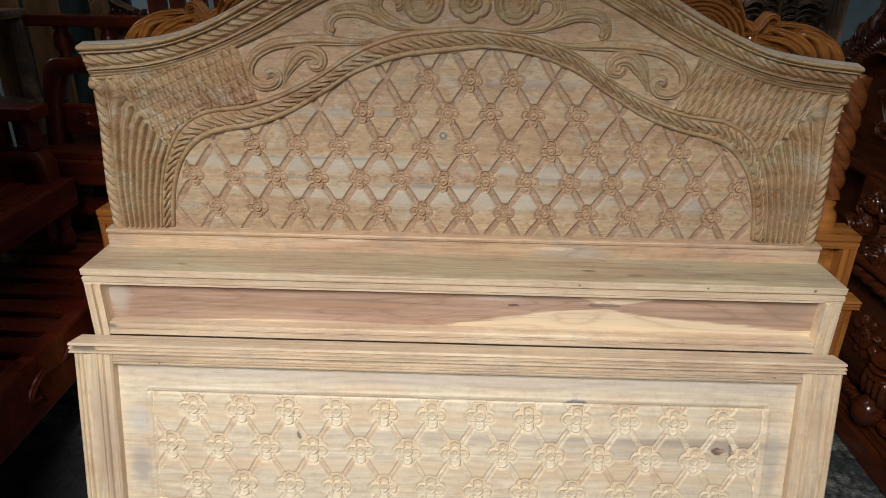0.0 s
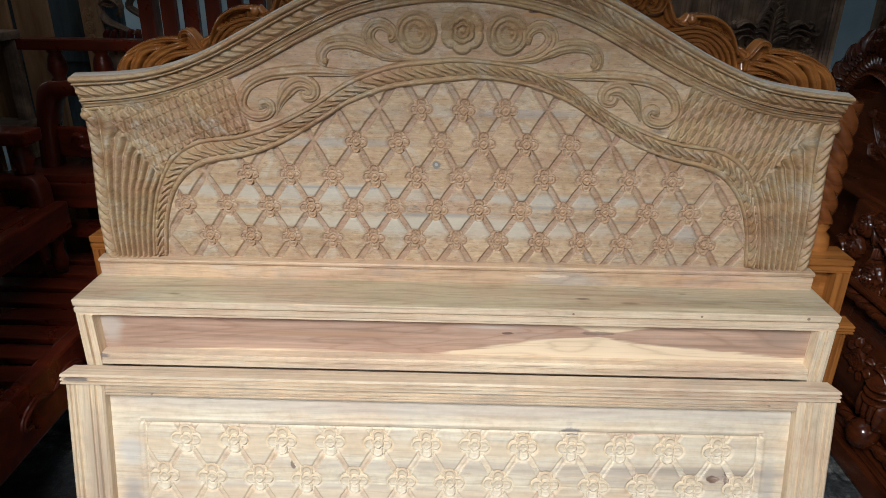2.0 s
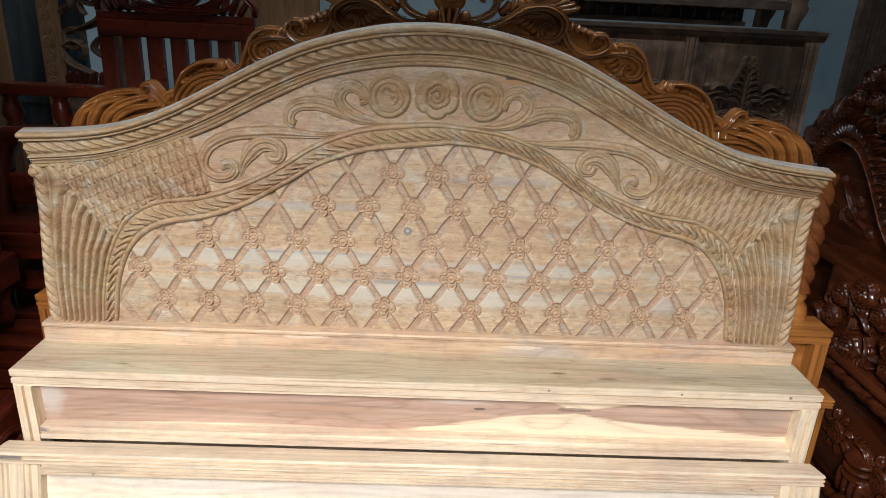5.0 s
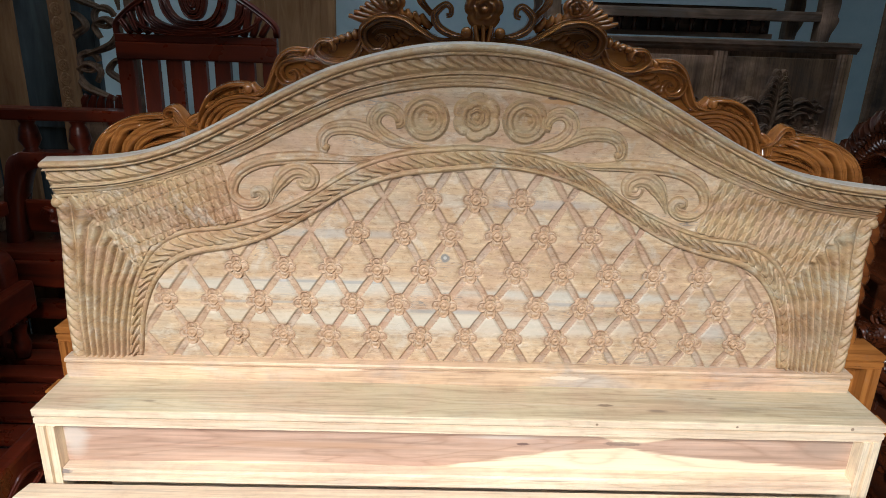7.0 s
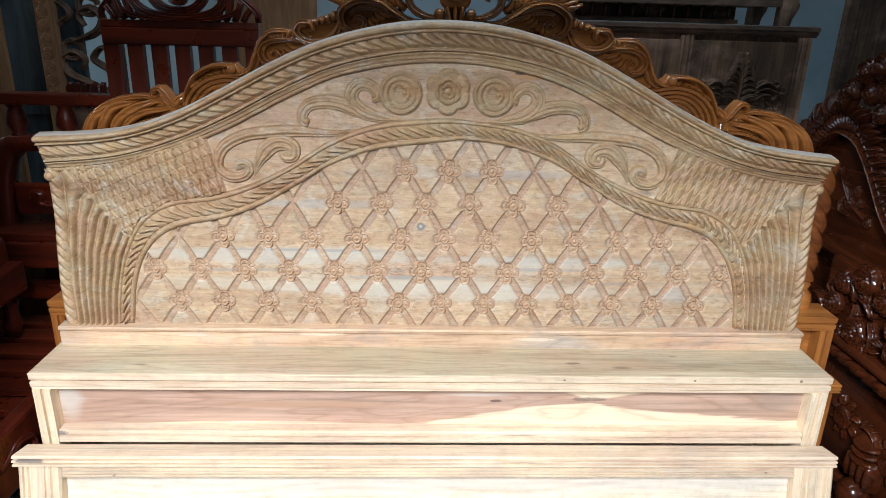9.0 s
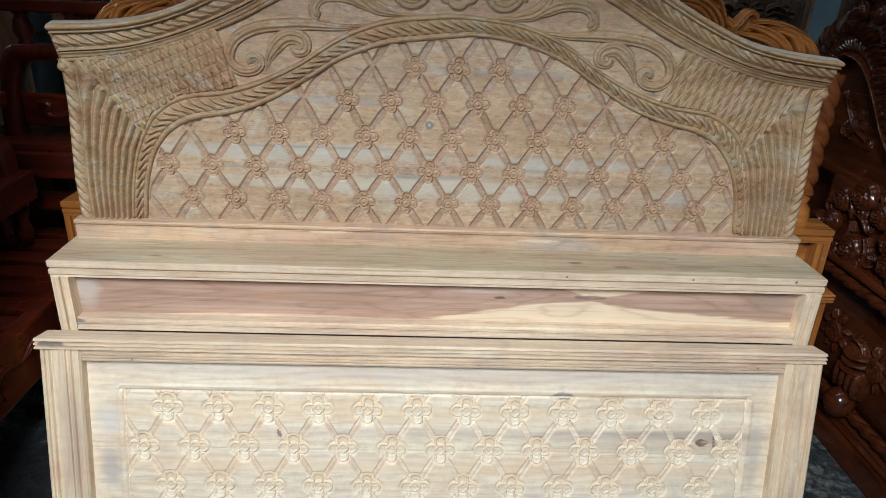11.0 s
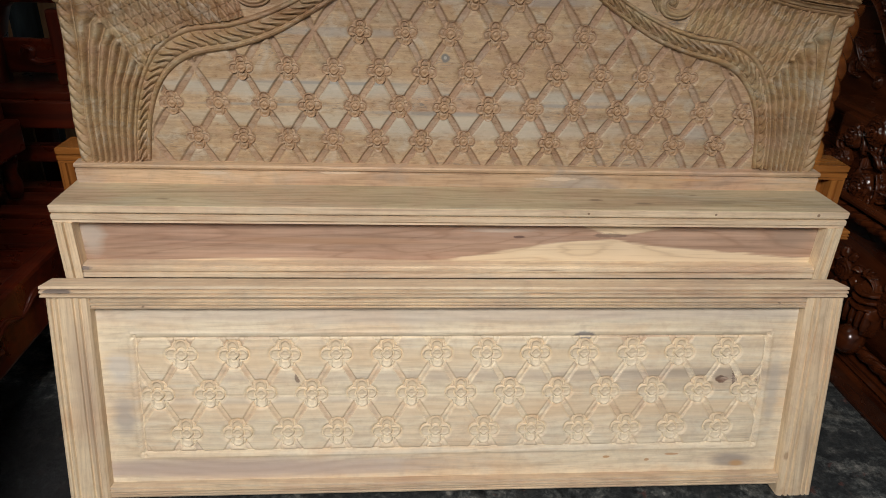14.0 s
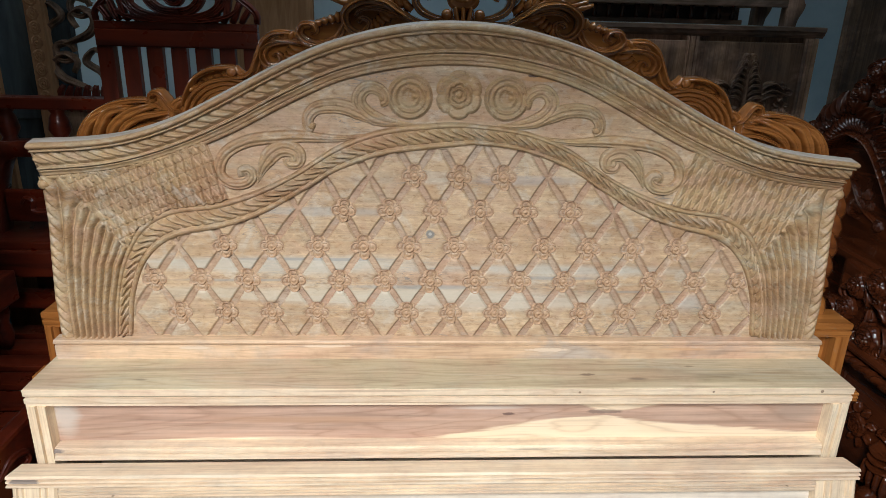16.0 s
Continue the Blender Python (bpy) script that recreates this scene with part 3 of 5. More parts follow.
def polar(name, radius, height, material, parent, at, y0, rings=9, segs=32, lobes=4, label="", outline=0.22, mesh=None, turn=0.0):
    """A carved flower: height(r, angle) over a lobed outline, facing -y."""
    if mesh is None:
        a = np.linspace(0, 2 * np.pi, segs, endpoint=False)
        r = np.linspace(0.02, 1, rings)[:, None]
        edge = radius * (1 - outline + outline * np.abs(np.cos(lobes * (a + turn) / 2)) ** 0.6)
        h = height(r + 0 * a, a[None] + turn + 0 * r)
        co = np.stack([r * edge * np.sin(a), -h, r * edge * np.cos(a)], -1)
        skirt = co[-1:].copy()
        skirt[..., 1] = 0.004
        ob = grid_mesh(name, np.concatenate([co, skirt], 0), material, parent, label, closed=True)
    else:
        ob = new(name, mesh)
        ob.parent = parent
    ob.location = (at[0], y0, at[1])
    return ob


# lattice panel, flutes and scale cutting, all in one carved board
# each row of flowers: how many, the middle, the pitch, the height
ROWS = ((13, 0.003, 0.1098, 0.858), (14, 0.005, 0.1098, 0.944), (11, 0.0073, 0.1087, 1.031), (6, 0.0125, 0.1072, 1.121), (3, 0.0131, 0.1039, 1.205))
FLOWERS = [(xc + w * (i - (n - 1) / 2), z) for n, xc, w, z in ROWS for i in range(n)]


def strap_depth(x, z, half=0.009, floor=0.0045):
    """Flat-bottomed straps from flower to flower over a regular grid, 0 outside and 1 on their floor."""
    rows = ((0, 0.0, 0.1098, 0.772), *ROWS, (0, 0.0135, 0.1039, 1.289), (0, 0.0135, 0.1039, 1.375))
    out = np.zeros_like(x)
    ux, uz = x[:, 0], z[0]
    for r in range(len(rows) - 1):
        (_, xa, wa, za), (_, xb, wb, zb) = rows[r : r + 2]
        for i in range(-8, 9):
            k = i + (0.5 if r % 2 == 0 else 0.0)
            for side in (-0.5, 0.5):
                ax_, bx_ = xa + wa * k, xb + wb * (k + side)
                i0, i1 = np.searchsorted(ux, (min(ax_, bx_) - 0.012, max(ax_, bx_) + 0.012))
                j0, j1 = np.searchsorted(uz, (za - 0.004, zb + 0.004))
                if i1 <= i0 or j1 <= j0:
                    continue
                sx_, sz_ = x[i0:i1, j0:j1], z[i0:i1, j0:j1]
                dx, dz = bx_ - ax_, zb - za
                ln = math.hypot(dx, dz)
                d = np.abs((sx_ - ax_) * dz - (sz_ - za) * dx) / ln
                f = np.clip(((sx_ - ax_) * dx + (sz_ - za) * dz) / ln**2, 0, 1)
                w = half * (0.8 + 0.35 * np.sin(np.pi * f))
                out[i0:i1, j0:j1] = np.maximum(out[i0:i1, j0:j1], np.clip((w - d) / (half - floor), 0, 1))
    return out


def flower_pit(x, z, centres, radius, depth):
    """Sunk lobed hollows in which the flowers stand."""
    out = np.zeros_like(x)
    for fx, fz in centres:
        near = (np.abs(x - fx) < radius) & (np.abs(z - fz) < radius)
        dx, dz = x[near] - fx, z[near] - fz
        a = np.arctan2(dx, dz)
        edge = radius * (0.72 + 0.28 * np.abs(np.cos(2 * a)) ** 0.5)
        out[near] = np.maximum(out[near], depth * np.clip((edge - np.hypot(dx, dz)) / 0.009, 0, 1) ** 1.5)
    return out


def board_height(x, z):
    ax = np.abs(x)
    rx = np.where(x < 0, np.interp(-z, -np.array(RIZ_LEFT), RIX), np.interp(-z, -np.array(RIZ), RIX))
    ro = np.interp(-z, -np.array(ROZ), ROX)
    inside = ax < rx
    strap = strap_depth(x, z)
    h = -0.0068 * strap ** 0.8
    pit = flower_pit(x, z, FLOWERS, 0.0345, 0.005)
    wav = 0.0008 * np.sin(x * 31 + 3 * np.sin(z * 17)) + 0.0006 * np.sin(z * 57 + x * 13)
    # drapery flutes between the rope and the twisted edge
    half = np.interp(z, [0.78, 0.9, 1.0, 1.09, 1.17, 1.21], [0.943, 0.943, 0.936, 0.928, 0.928, 0.939])
    q = (ax - ro) / (half - 0.03 - ro + 1e-6)
    flute = -0.005 + 0.023 * strand(7 * q, 0.7)
    edge = half - ax
    twist = 0.003 + 0.013 * np.sin(np.pi * np.clip(edge / 0.03, 0, 1)) ** 0.5 * (0.45 + 0.55 * strand(z / 0.026 + edge / 0.024))
    side = np.where(edge < 0.03, twist, flute)
    # cut scales: leaning shingle columns, each crossed by two sets of thin diagonal cuts
    pa = (ax - 0.2 * z) / 0.0212
    f = pa - np.floor(pa)
    g, e = (np.abs(q - np.round(q)) for q in ((z - 1.05 * ax) / 0.03, (z + 0.45 * ax) / 0.0285))
    groove = np.exp(-((np.minimum(f, 1 - f) / 0.09) ** 2))
    scale = np.where(x < 0, 0.009 + 0.008 * (1 - f), 0.005 + 0.014 * (1 - f)) * (1 - np.where(x < 0, 0.4, 0.55) * groove) * np.clip(g / 0.1, 0.5, 1) * np.clip(e / 0.06, np.where(x < 0, 0.8, 0.92), 1) * np.where(x < 0, 1.2, 0.8)
    line = (ax - 0.775) / 0.095 - (z - 1.05) / 0.128
    rib = np.exp(-((line * 0.09) / 0.006) ** 2) * 0.008
    spand = np.where(line > 0, np.maximum(side, rib), np.maximum(scale, rib))
    leaf = np.exp(-(((ax - 0.545 - 0.3 * (z - 1.235)) / 0.006) ** 2)) * 0.005
    spand = np.where(ax < 0.545 + 0.3 * (z - 1.235), -0.001 + wav, np.maximum(spand, leaf))
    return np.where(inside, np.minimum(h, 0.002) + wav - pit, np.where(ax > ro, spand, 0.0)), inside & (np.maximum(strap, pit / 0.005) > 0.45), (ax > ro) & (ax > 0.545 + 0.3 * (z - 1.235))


res = 0.0016
gx, gz = np.meshgrid(np.arange(-0.945, 0.9451, res), np.arange(0.78, 1.466, res), indexing="ij")
bx = np.array(BOTX + [0.96])
lim_top = np.interp(np.abs(gx), bx, BOTZ + [1.184]) + 0.012
halfw = np.interp(gz, [0.78, 0.9, 1.0, 1.09, 1.17, 1.21, 1.3], [0.944, 0.944, 0.937, 0.929, 0.929, 0.94, 0.95])
ok = (gz < lim_top) & (np.abs(gx) <= halfw)
keep = ok[:-1, :-1] & ok[1:, 1:] & ok[1:, :-1] & ok[:-1, 1:]
height, recessed, worn = board_height(gx, gz)
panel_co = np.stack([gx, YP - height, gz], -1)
# second slot: strap floors and pits, with shade put into the colour
grid_mesh("carved_panel", panel_co, HEADWOOD, hb, "weathered grey-brown teak carved with lattice, scales and flutes", keep=keep, second=(SHADED_CUT, recessed[:-1, :-1]), third=(CARVEDWOOD, worn[:-1, :-1]))
sil = np.array([(-0.943, 0.745), (-0.943, 0.9), (-0.936, 1.0), (-0.928, 1.09), (-0.928, 1.17), (-0.95, 1.26)])
zz = np.linspace(0.745, 1.255, 40)
wz = np.interp(zz, sil[:, 1], -sil[:, 0]) - 0.002
rows_ = np.stack([np.stack([sx * wz, np.full(40, y), zz], -1) for sx, y in ((-1, YP + 0.001), (-1, YP + 0.034), (1, YP + 0.034), (1, YP + 0.001))], 0)
grid_mesh("back_board", rows_.transpose(1, 0, 2)[:, [0, 1, 2, 3]], HEADWOOD, hb)

N = 620
top_c = curve_through(TOPX, TOPZ)(2 * N - 1)
bot_c = both(BOTX, BOTZ, N)
ro_c = both(ROX, ROZ, N)
ri_c = curve_through([-x for x in RIX[:0:-1]] + RIX, RIZ_LEFT[:0:-1] + [RIZ[0] - 0.006] + RIZ[1:])(2 * N - 1)


def cornice_profile(s, t):
    base = steps_fn(t, [(0, 0.042), (0.02, 0.049), (0.05, 0.0535), (0.09, 0.0545), (0.13, 0.052), (0.155, 0.046), (0.17, 0.0405), (0.18, 0.0405), (0.2, 0.047), (0.228, 0.046), (0.245, 0.034), (0.5, 0.036), (0.62, 0.02), (0.645, 0.031), (0.68, 0.031), (0.695, 0.019), (0.71, 0.019), (0.73, 0.026), (0.8, 0.018), (0.86, 0.0165), (0.875, 0.009), (0.885, 0.009), (0.9, 0.015), (0.96, 0.013), (1.0, 0.003)])
    tb = np.clip((t - 0.245) / 0.375, 0, 1)
    band = np.sin(np.pi * tb) ** 0.5
    rope = 0.0125 * band * strand(s / 0.0285 - 1.25 * tb + 0.2 * np.sin(2 * np.pi * tb), 0.55) - 0.011 * band
    ragged = 0.0007 * np.sin(s * 91) * np.sin(s * 37 + 4 * t)
    return base + np.where((t > 0.245) & (t < 0.62), rope, 0) + ragged


moulding("cornice", top_c, bot_c, 72, cornice_profile, YP, CARVEDWOOD, hb, square=False, label="stepped crown moulding with a carved rope band")
# the flat top edge of the headboard, from the cornice to the back
p, s = top_c
top_edge = np.stack([np.c_[p[:, 0] * f, np.full(len(p), y), p[:, 1] + dz] for y, dz, f in ((YP - 0.042, 0, 1), (YP - 0.008, 0.004, 1.004), (YP + 0.034, -0.004, 1.004), (YP + 0.038, -0.08, 0.985))], 1)
grid_mesh("top_edge", top_edge, GREYTOP, hb, "bare sawn grey top edge")


def rope_profile(s, t):
    base = steps_fn(t, [(0, 0.002), (0.03, 0.009), (0.1, 0.0125), (0.17, 0.0115), (0.22, 0.007), (0.235, 0.004), (0.27, 0.007), (0.5, 0.0115), (0.73, 0.007), (0.765, 0.003), (0.79, 0.0065), (0.86, 0.0115), (0.95, 0.0085), (1, 0.001)])
    tb = np.clip((t - 0.235) / 0.53, 0, 1)
    band = np.sin(np.pi * tb) ** 0.5
    return base + 0.0165 * band * strand(s / 0.026 - 1.2 * tb + 0.2 * np.sin(2 * np.pi * tb), 0.6) - 0.0095 * band


moulding("rope_moulding", ro_c, ri_c, 44, rope_profile, YP, CARVEDWOOD, hb, square=True, label="twisted rope moulding round the lattice panel")


def flower_height(r, a, up=0.013):
    """Four cupped petals with crisp rims round a ringed button."""
    x, z = r * np.sin(a), r * np.cos(a)
    h = 0 * r
    for k in range(4):
        px, pz = 0.57 * math.sin(k * math.pi / 2), 0.57 * math.cos(k * math.pi / 2)
        d = np.hypot(x - px, z - pz) / 0.47
        petal = (0.5 + 0.5 * np.exp(-(((d - 0.84) / 0.11) ** 2)) - 0.2 * np.exp(-(((d - 0.52) / 0.1) ** 2)) + 0.2 * np.exp(-((d / 0.35) ** 2))) * np.clip((1 - d) * 10, 0, 1)
        h = np.maximum(h, petal)
    gap = np.minimum(np.abs(x - z), np.abs(x + z)) / math.sqrt(2)
    h = h * np.clip(gap / 0.07, 0.1, 1)
    d = r / 0.43
    ring = np.where(d < 1.2, 0.05, 1.0)
    button = np.clip((1 - d) * 6, 0, 1) * (0.55 + 0.45 * np.exp(-(((d - 0.8) / 0.12) ** 2)) + 0.4 * np.exp(-((d / 0.3) ** 2)))
    return up * np.maximum(h * ring, button) + 0.0005


me = None
for n, (x, z) in enumerate(FLOWERS):
    ob = polar("rosette", 0.0305, lambda r_, a_: flower_height(r_, a_, up=0.0072), ROSEWOOD, hb, (x, z), YP + 0.0078, rings=28, segs=72, outline=0.16, mesh=me)
    me = ob.data
    ob.rotation_euler = (0, 0.12 * math.sin(n * 2.7), 0)
    k = 1 + 0.07 * math.sin(n * 5.1)
    ob.scale = (k, 1 + 0.2 * math.sin(n * 1.7), k)


def medal_height(r, a):
    rim = np.exp(-(((r - 0.86) / 0.085) ** 2)) + 0.85 * np.exp(-(((r - 0.64) / 0.08) ** 2))
    curl = np.exp(-(((r - 0.34 - 0.03 * a / np.pi) / 0.09) ** 2)) * (0.5 + 0.3 * np.cos(a - 1.2))
    eye = np.exp(-(((r * np.cos(a) - 0.02) / 0.1) ** 2 + ((r * np.sin(a) - 0.22) / 0.1) ** 2)) * 0.9
    return 0.001 + 0.0085 * np.maximum(np.maximum(rim, curl), eye) * np.clip((1.02 - r) * 12, 0.1, 1)


for sx in (-1, 1):
    polar("ring_medallion", 0.051, medal_height, CARVEDWOOD, hb, (sx * 0.108 + 0.005, 1.386), YP, rings=40, segs=64, outline=0.0)


def rose_height(r, a):
    outer = (0.35 + 0.65 * np.abs(np.cos(3.0 * a)) ** 0.5) * (0.75 * np.exp(-(((r - 0.88) / 0.1) ** 2)) + 0.5 * np.exp(-(((r - 0.72) / 0.14) ** 2)))
    inner = (0.4 + 0.6 * np.abs(np.cos(2.5 * a + 0.6)) ** 0.5) * np.exp(-(((r - 0.5) / 0.08) ** 2)) * 1.1
    third = (0.5 + 0.5 * np.abs(np.cos(1.5 * a + 0.2)) ** 0.5) * np.exp(-(((r - 0.28) / 0.06) ** 2)) * 1.1
    heart = np.clip(1 - (r / 0.14) ** 2, 0, 1) ** 0.5
    return 0.0095 * np.maximum(np.maximum(outer, inner), np.maximum(third, heart)) + 0.0005


polar("carved_rose", 0.054, rose_height, CARVEDWOOD, hb, (0.006, 1.392), YP, rings=34, segs=84, lobes=6, outline=0.14)
SCROLLS = (
    ([(-0.096, 1.326), (-0.146, 1.329), (-0.188, 1.341), (-0.213, 1.364), (-0.215, 1.386), (-0.2, 1.403), (-0.18, 1.404), (-0.163, 1.393), (-0.159, 1.378), (-0.17, 1.374)], 0.0165, 0.018, 3),
    ([(-0.146, 1.322), (-0.18, 1.33), (-0.214, 1.347), (-0.243, 1.359), (-0.276, 1.363), (-0.31, 1.357), (-0.328, 1.339), (-0.329, 1.318), (-0.316, 1.311)], 0.0165, 0.018, 3),
    ([(-0.17, 1.309), (-0.202, 1.299), (-0.266, 1.291), (-0.351, 1.294), (-0.415, 1.29), (-0.467, 1.281), (-0.511, 1.258), (-0.531, 1.227), (-0.53, 1.2), (-0.505, 1.182), (-0.474, 1.185), (-0.459, 1.203), (-0.469, 1.218), (-0.484, 1.213), (-0.481, 1.201)], 0.0145, 0.017, 2),
    ([(-0.449, 1.185), (-0.436, 1.22), (-0.417, 1.249), (-0.395, 1.265), (-0.373, 1.266), (-0.356, 1.255), (-0.357, 1.238), (-0.372, 1.235), (-0.377, 1.246)], 0.02, 0.02, 3),
)
for sx in (1, -1):
    for pts, w, d, fl in SCROLLS:
        sweep("scroll", pts, w, d * 0.8, CARVEDWOOD, hb, YP, flutes=fl, n=80, flip=sx, taper=(0.08, 0.75))
    polar("scroll_eye", 0.009, lambda r, a: 0.013 * np.sqrt(np.clip(1.05 - r**2, 0, 1)), CARVEDWOOD, hb, (-sx * 0.322, 1.318), YP, rings=6, segs=16, outline=0)

def knob(name, r, material, parent, at, y0, label=""):
    return polar(name, r, lambda q, a: r * 1.1 * np.sqrt(np.clip(1.02 - q**2, 0, 1)), material, parent, at, y0, rings=8, segs=20, outline=0, label=label)


for sx in (-1, 1):
    knob("end_bead", 0.013, CARVEDWOOD, hb, (sx * 0.922, 1.178), YP - 0.006)

# base moulding and storage box
prof = [(0.0, 0.0), (0.0, 0.03), (0.034, 0.031), (0.036, 0.027), (0.039, 0.027), (0.041, 0.034), (0.047, 0.036), (0.051, 0.032), (0.052, 0.0)]


def extrude_x(name, prof, x0, x1, y0, z0, material, parent, label="", out=-1, rot=None):
    """A profile of (z, depth) drawn out along x, with closed ends."""
    bm = bmesh.new()
    rings = []
    for x in (x0, x1):
        rings.append([bm.verts.new((x, y0 + out * d, z0 + z)) for z, d in prof])
    for i in range(len(prof)):
        j = (i + 1) % len(prof)
        bm.faces.new((rings[0][i], rings[0][j], rings[1][j], rings[1][i]))
    bm.faces.new(rings[0][::-1])
    bm.faces.new(rings[1])
    bmesh.ops.recalc_face_normals(bm, faces=bm.faces)
    return part(name, bm, material, parent, label)


extrude_x("base_moulding", prof, -0.955, 0.955, YP + 0.008, 0.745, TEAK, hb, "stepped base moulding with open glue marks")
bxw, y_f, z_t = 0.9645, 0.205, 0.745
sb = part("storage_box", add_box(box(-bxw + 0.012, bxw - 0.012, y_f + 0.046, 0.46, 0.556, z_t - 0.021, bev=0.002), -bxw + 0.032, bxw - 0.032, 0.43, 0.46, 0.0, 0.555), TEAK_PALE, hb, "pale teak bed-head storage box")
part("top_board", box(-bxw, bxw, y_f + 0.002, YP - 0.002, z_t - 0.02, z_t), BOXTOP, sb, "greenish grey planed teak top")
fr = [(0.0, -0.03), (0.0, 0.012), (0.006, 0.012), (0.009, 0.016), (0.02, 0.016), (0.0215, 0.008), (0.0255, 0.008), (0.028, 0.0165), (0.044, 0.018), (0.044, -0.03)]
yb = y_f + 0.018
extrude_x("top_rail", [(z, d) for z, d in fr], -bxw, bxw, yb, z_t - 0.0455, TEAK_PALE, sb)
extrude_x("middle_rail", [(0.03 - z * 0.68, d) for z, d in fr], -bxw + 0.045, bxw - 0.045, yb, 0.557, TEAK_PALE, sb)
extrude_x("lower_rail", [(z, d) for z, d in fr], -bxw + 0.045, bxw - 0.045, yb, 0.06, TEAK_PALE, sb)


def upright(name, prof, xa, sgn, y0, z0, z1, material, parent, label=""):
    """A profile of (offset, depth) drawn out along z."""
    bm = bmesh.new()
    rings = [[bm.verts.new((xa + sgn * o, y0 - d, z)) for o, d in prof] for z in (z0, z1)]
    for i in range(len(prof)):
        j = (i + 1) % len(prof)
        bm.faces.new((rings[0][i], rings[0][j], rings[1][j], rings[1][i]))
    bm.faces.new(rings[0][::-1])
    bm.faces.new(rings[1])
    bmesh.ops.recalc_face_normals(bm, faces=bm.faces)
    return part(name, bm, material, parent, label)


for sx in (-1, 1):
    lo, hi = sorted((sx * (bxw - 0.012), sx * (bxw - 0.03)))
    part("side_board", box(lo, hi, y_f + 0.03, 0.46, 0.0, 0.555, bev=0.002), TEAK_PALE_Z, sb)
    upright("stile", [(0.045 - z, d) for z, d in fr], sx * (bxw - 0.045), sx, yb, 0.0, z_t - 0.0455, TEAK_PALE_Z, sb)
part("front_panel", box(-bxw + 0.04, bxw - 0.04, yb + 0.018, yb + 0.027, 0.556, z_t - 0.04, bev=0), FLAME, sb, "pinkish heartwood panel with a pale flame of sapwood")

# ---- footboard leaning against the box ----
fb = thing("footboard", "unvarnished pale teak footboard carved with flower lattice, leaning on the box", "footboard", rot=(-12.3, 0, 0))
FX, FZ, FZ0 = 0.1249, 0.106, 0.1945
PX0, PX1, PZ0, PZ1 = -0.785, 0.796, 0.144, 0.452


FOOT_FLOWERS = [(x0 + FX * i, FZ0 + FZ * r) for r, (n, x0) in enumerate(((12, -0.68), (13, -0.7425), (12, -0.68))) for i in range(n)]


def foot_height(x, z):
    inn = (x > PX0) & (x < PX1) & (z > PZ0) & (z < PZ1)
    u, v = (x - 0.0069) / FX, (z - FZ0 - FZ) / FZ
    k = math.hypot(1 / FX, 0.5 / FZ)
    d = np.minimum(*[np.abs(q - np.round(q)) / k for q in (u + v / 2, u - v / 2)])
    strap = np.clip((0.0078 - d) / 0.003 + 0.5, 0, 1)
    lat = -strap * (0.0028 + 0.0022 * np.clip(d / 0.006, 0, 1) ** 2)
    edge = np.minimum(np.minimum(np.abs(x - PX0) + 9 * ((z < PZ0 - 0.01) | (z > PZ1 + 0.01)), np.abs(x - PX1) + 9 * ((z < PZ0 - 0.01) | (z > PZ1 + 0.01))), np.minimum(np.abs(z - PZ0) + 9 * ((x < PX0 - 0.01) | (x > PX1 + 0.01)), np.abs(z - PZ1) + 9 * ((x < PX0 - 0.01) | (x > PX1 + 0.01))))
    groove = -0.005 * np.clip(1 - edge / 0.005, 0, 1)
    bead = 0.002 * np.exp(-(((edge - 0.012) / 0.004) ** 2)) * ~inn
    lat = np.minimum(lat, 0.0) - flower_pit(x, z, FOOT_FLOWERS, 0.0445, 0.0072)
    h = np.where(inn, lat - 0.0015, 0.0) + groove + bead
    # split knots by the right end of the middle row
    for kx, kz, rx, rz in ((0.689, 0.33, 0.009, 0.006), (0.723, 0.336, 0.004, 0.012), (0.748, 0.328, 0.008, 0.008), (0.777, 0.33, 0.006, 0.009)):
        h -= 0.006 * np.exp(-(((x - kx + 0.006 * np.sin(z * 900)) / rx) ** 2 + ((z - kz) / rz) ** 2) ** 2)
    # board joint half way up
    h -= 0.0012 * np.exp(-(((z - 0.297 - 0.001 * np.sin(x * 7)) / 0.0018) ** 2))
    return h + 0.0003 * np.sin(z * 300 + 5 * np.sin(x * 9)), inn & ((strap > 0.4) | (edge < 0.004))


gx, gz = np.meshgrid(np.arange(-0.872, 0.8721, 0.002), np.arange(0.05, 0.5501, 0.002), indexing="ij")
foot_h, foot_cut = foot_height(gx, gz)
grid_mesh("panel", np.stack([gx, 0.026 - foot_h, gz], -1), FOOTWOOD, fb, "cream sapwood panel with carved lattice and split knots", second=(FOOTCUT, foot_cut[:-1, :-1]))
part("panel_back", box(-0.88, 0.88, 0.0385, 0.048, 0.04, 0.56, bev=0), TEAK_PALE, fb)
def cut_flower(r, a, up=0.008):
    """A flush flower drawn by cuts: a ringed button among four dished petals with raised rims."""
    x, z = r * np.sin(a), r * np.cos(a)
    d = np.min([np.hypot(x - 0.55 * math.sin(k * math.pi / 2), z - 0.55 * math.cos(k * math.pi / 2)) / 0.45 for k in range(4)], axis=0)
    petal = 0.5 + 0.5 * np.exp(-(((d - 0.78) / 0.16) ** 2))
    h = np.where(r < 0.42, 0.62 + 0.38 * np.exp(-(((r - 0.3) / 0.09) ** 2)), petal)
    cut = np.exp(-(((r - 0.43) / 0.05) ** 2)) + np.exp(-(((d - 1.06) / 0.07) ** 2)) * (r > 0.43)
    return up * h * (1 - 0.95 * np.clip(cut, 0, 1)) * np.clip((1.02 - r) * 9, 0.15, 1)


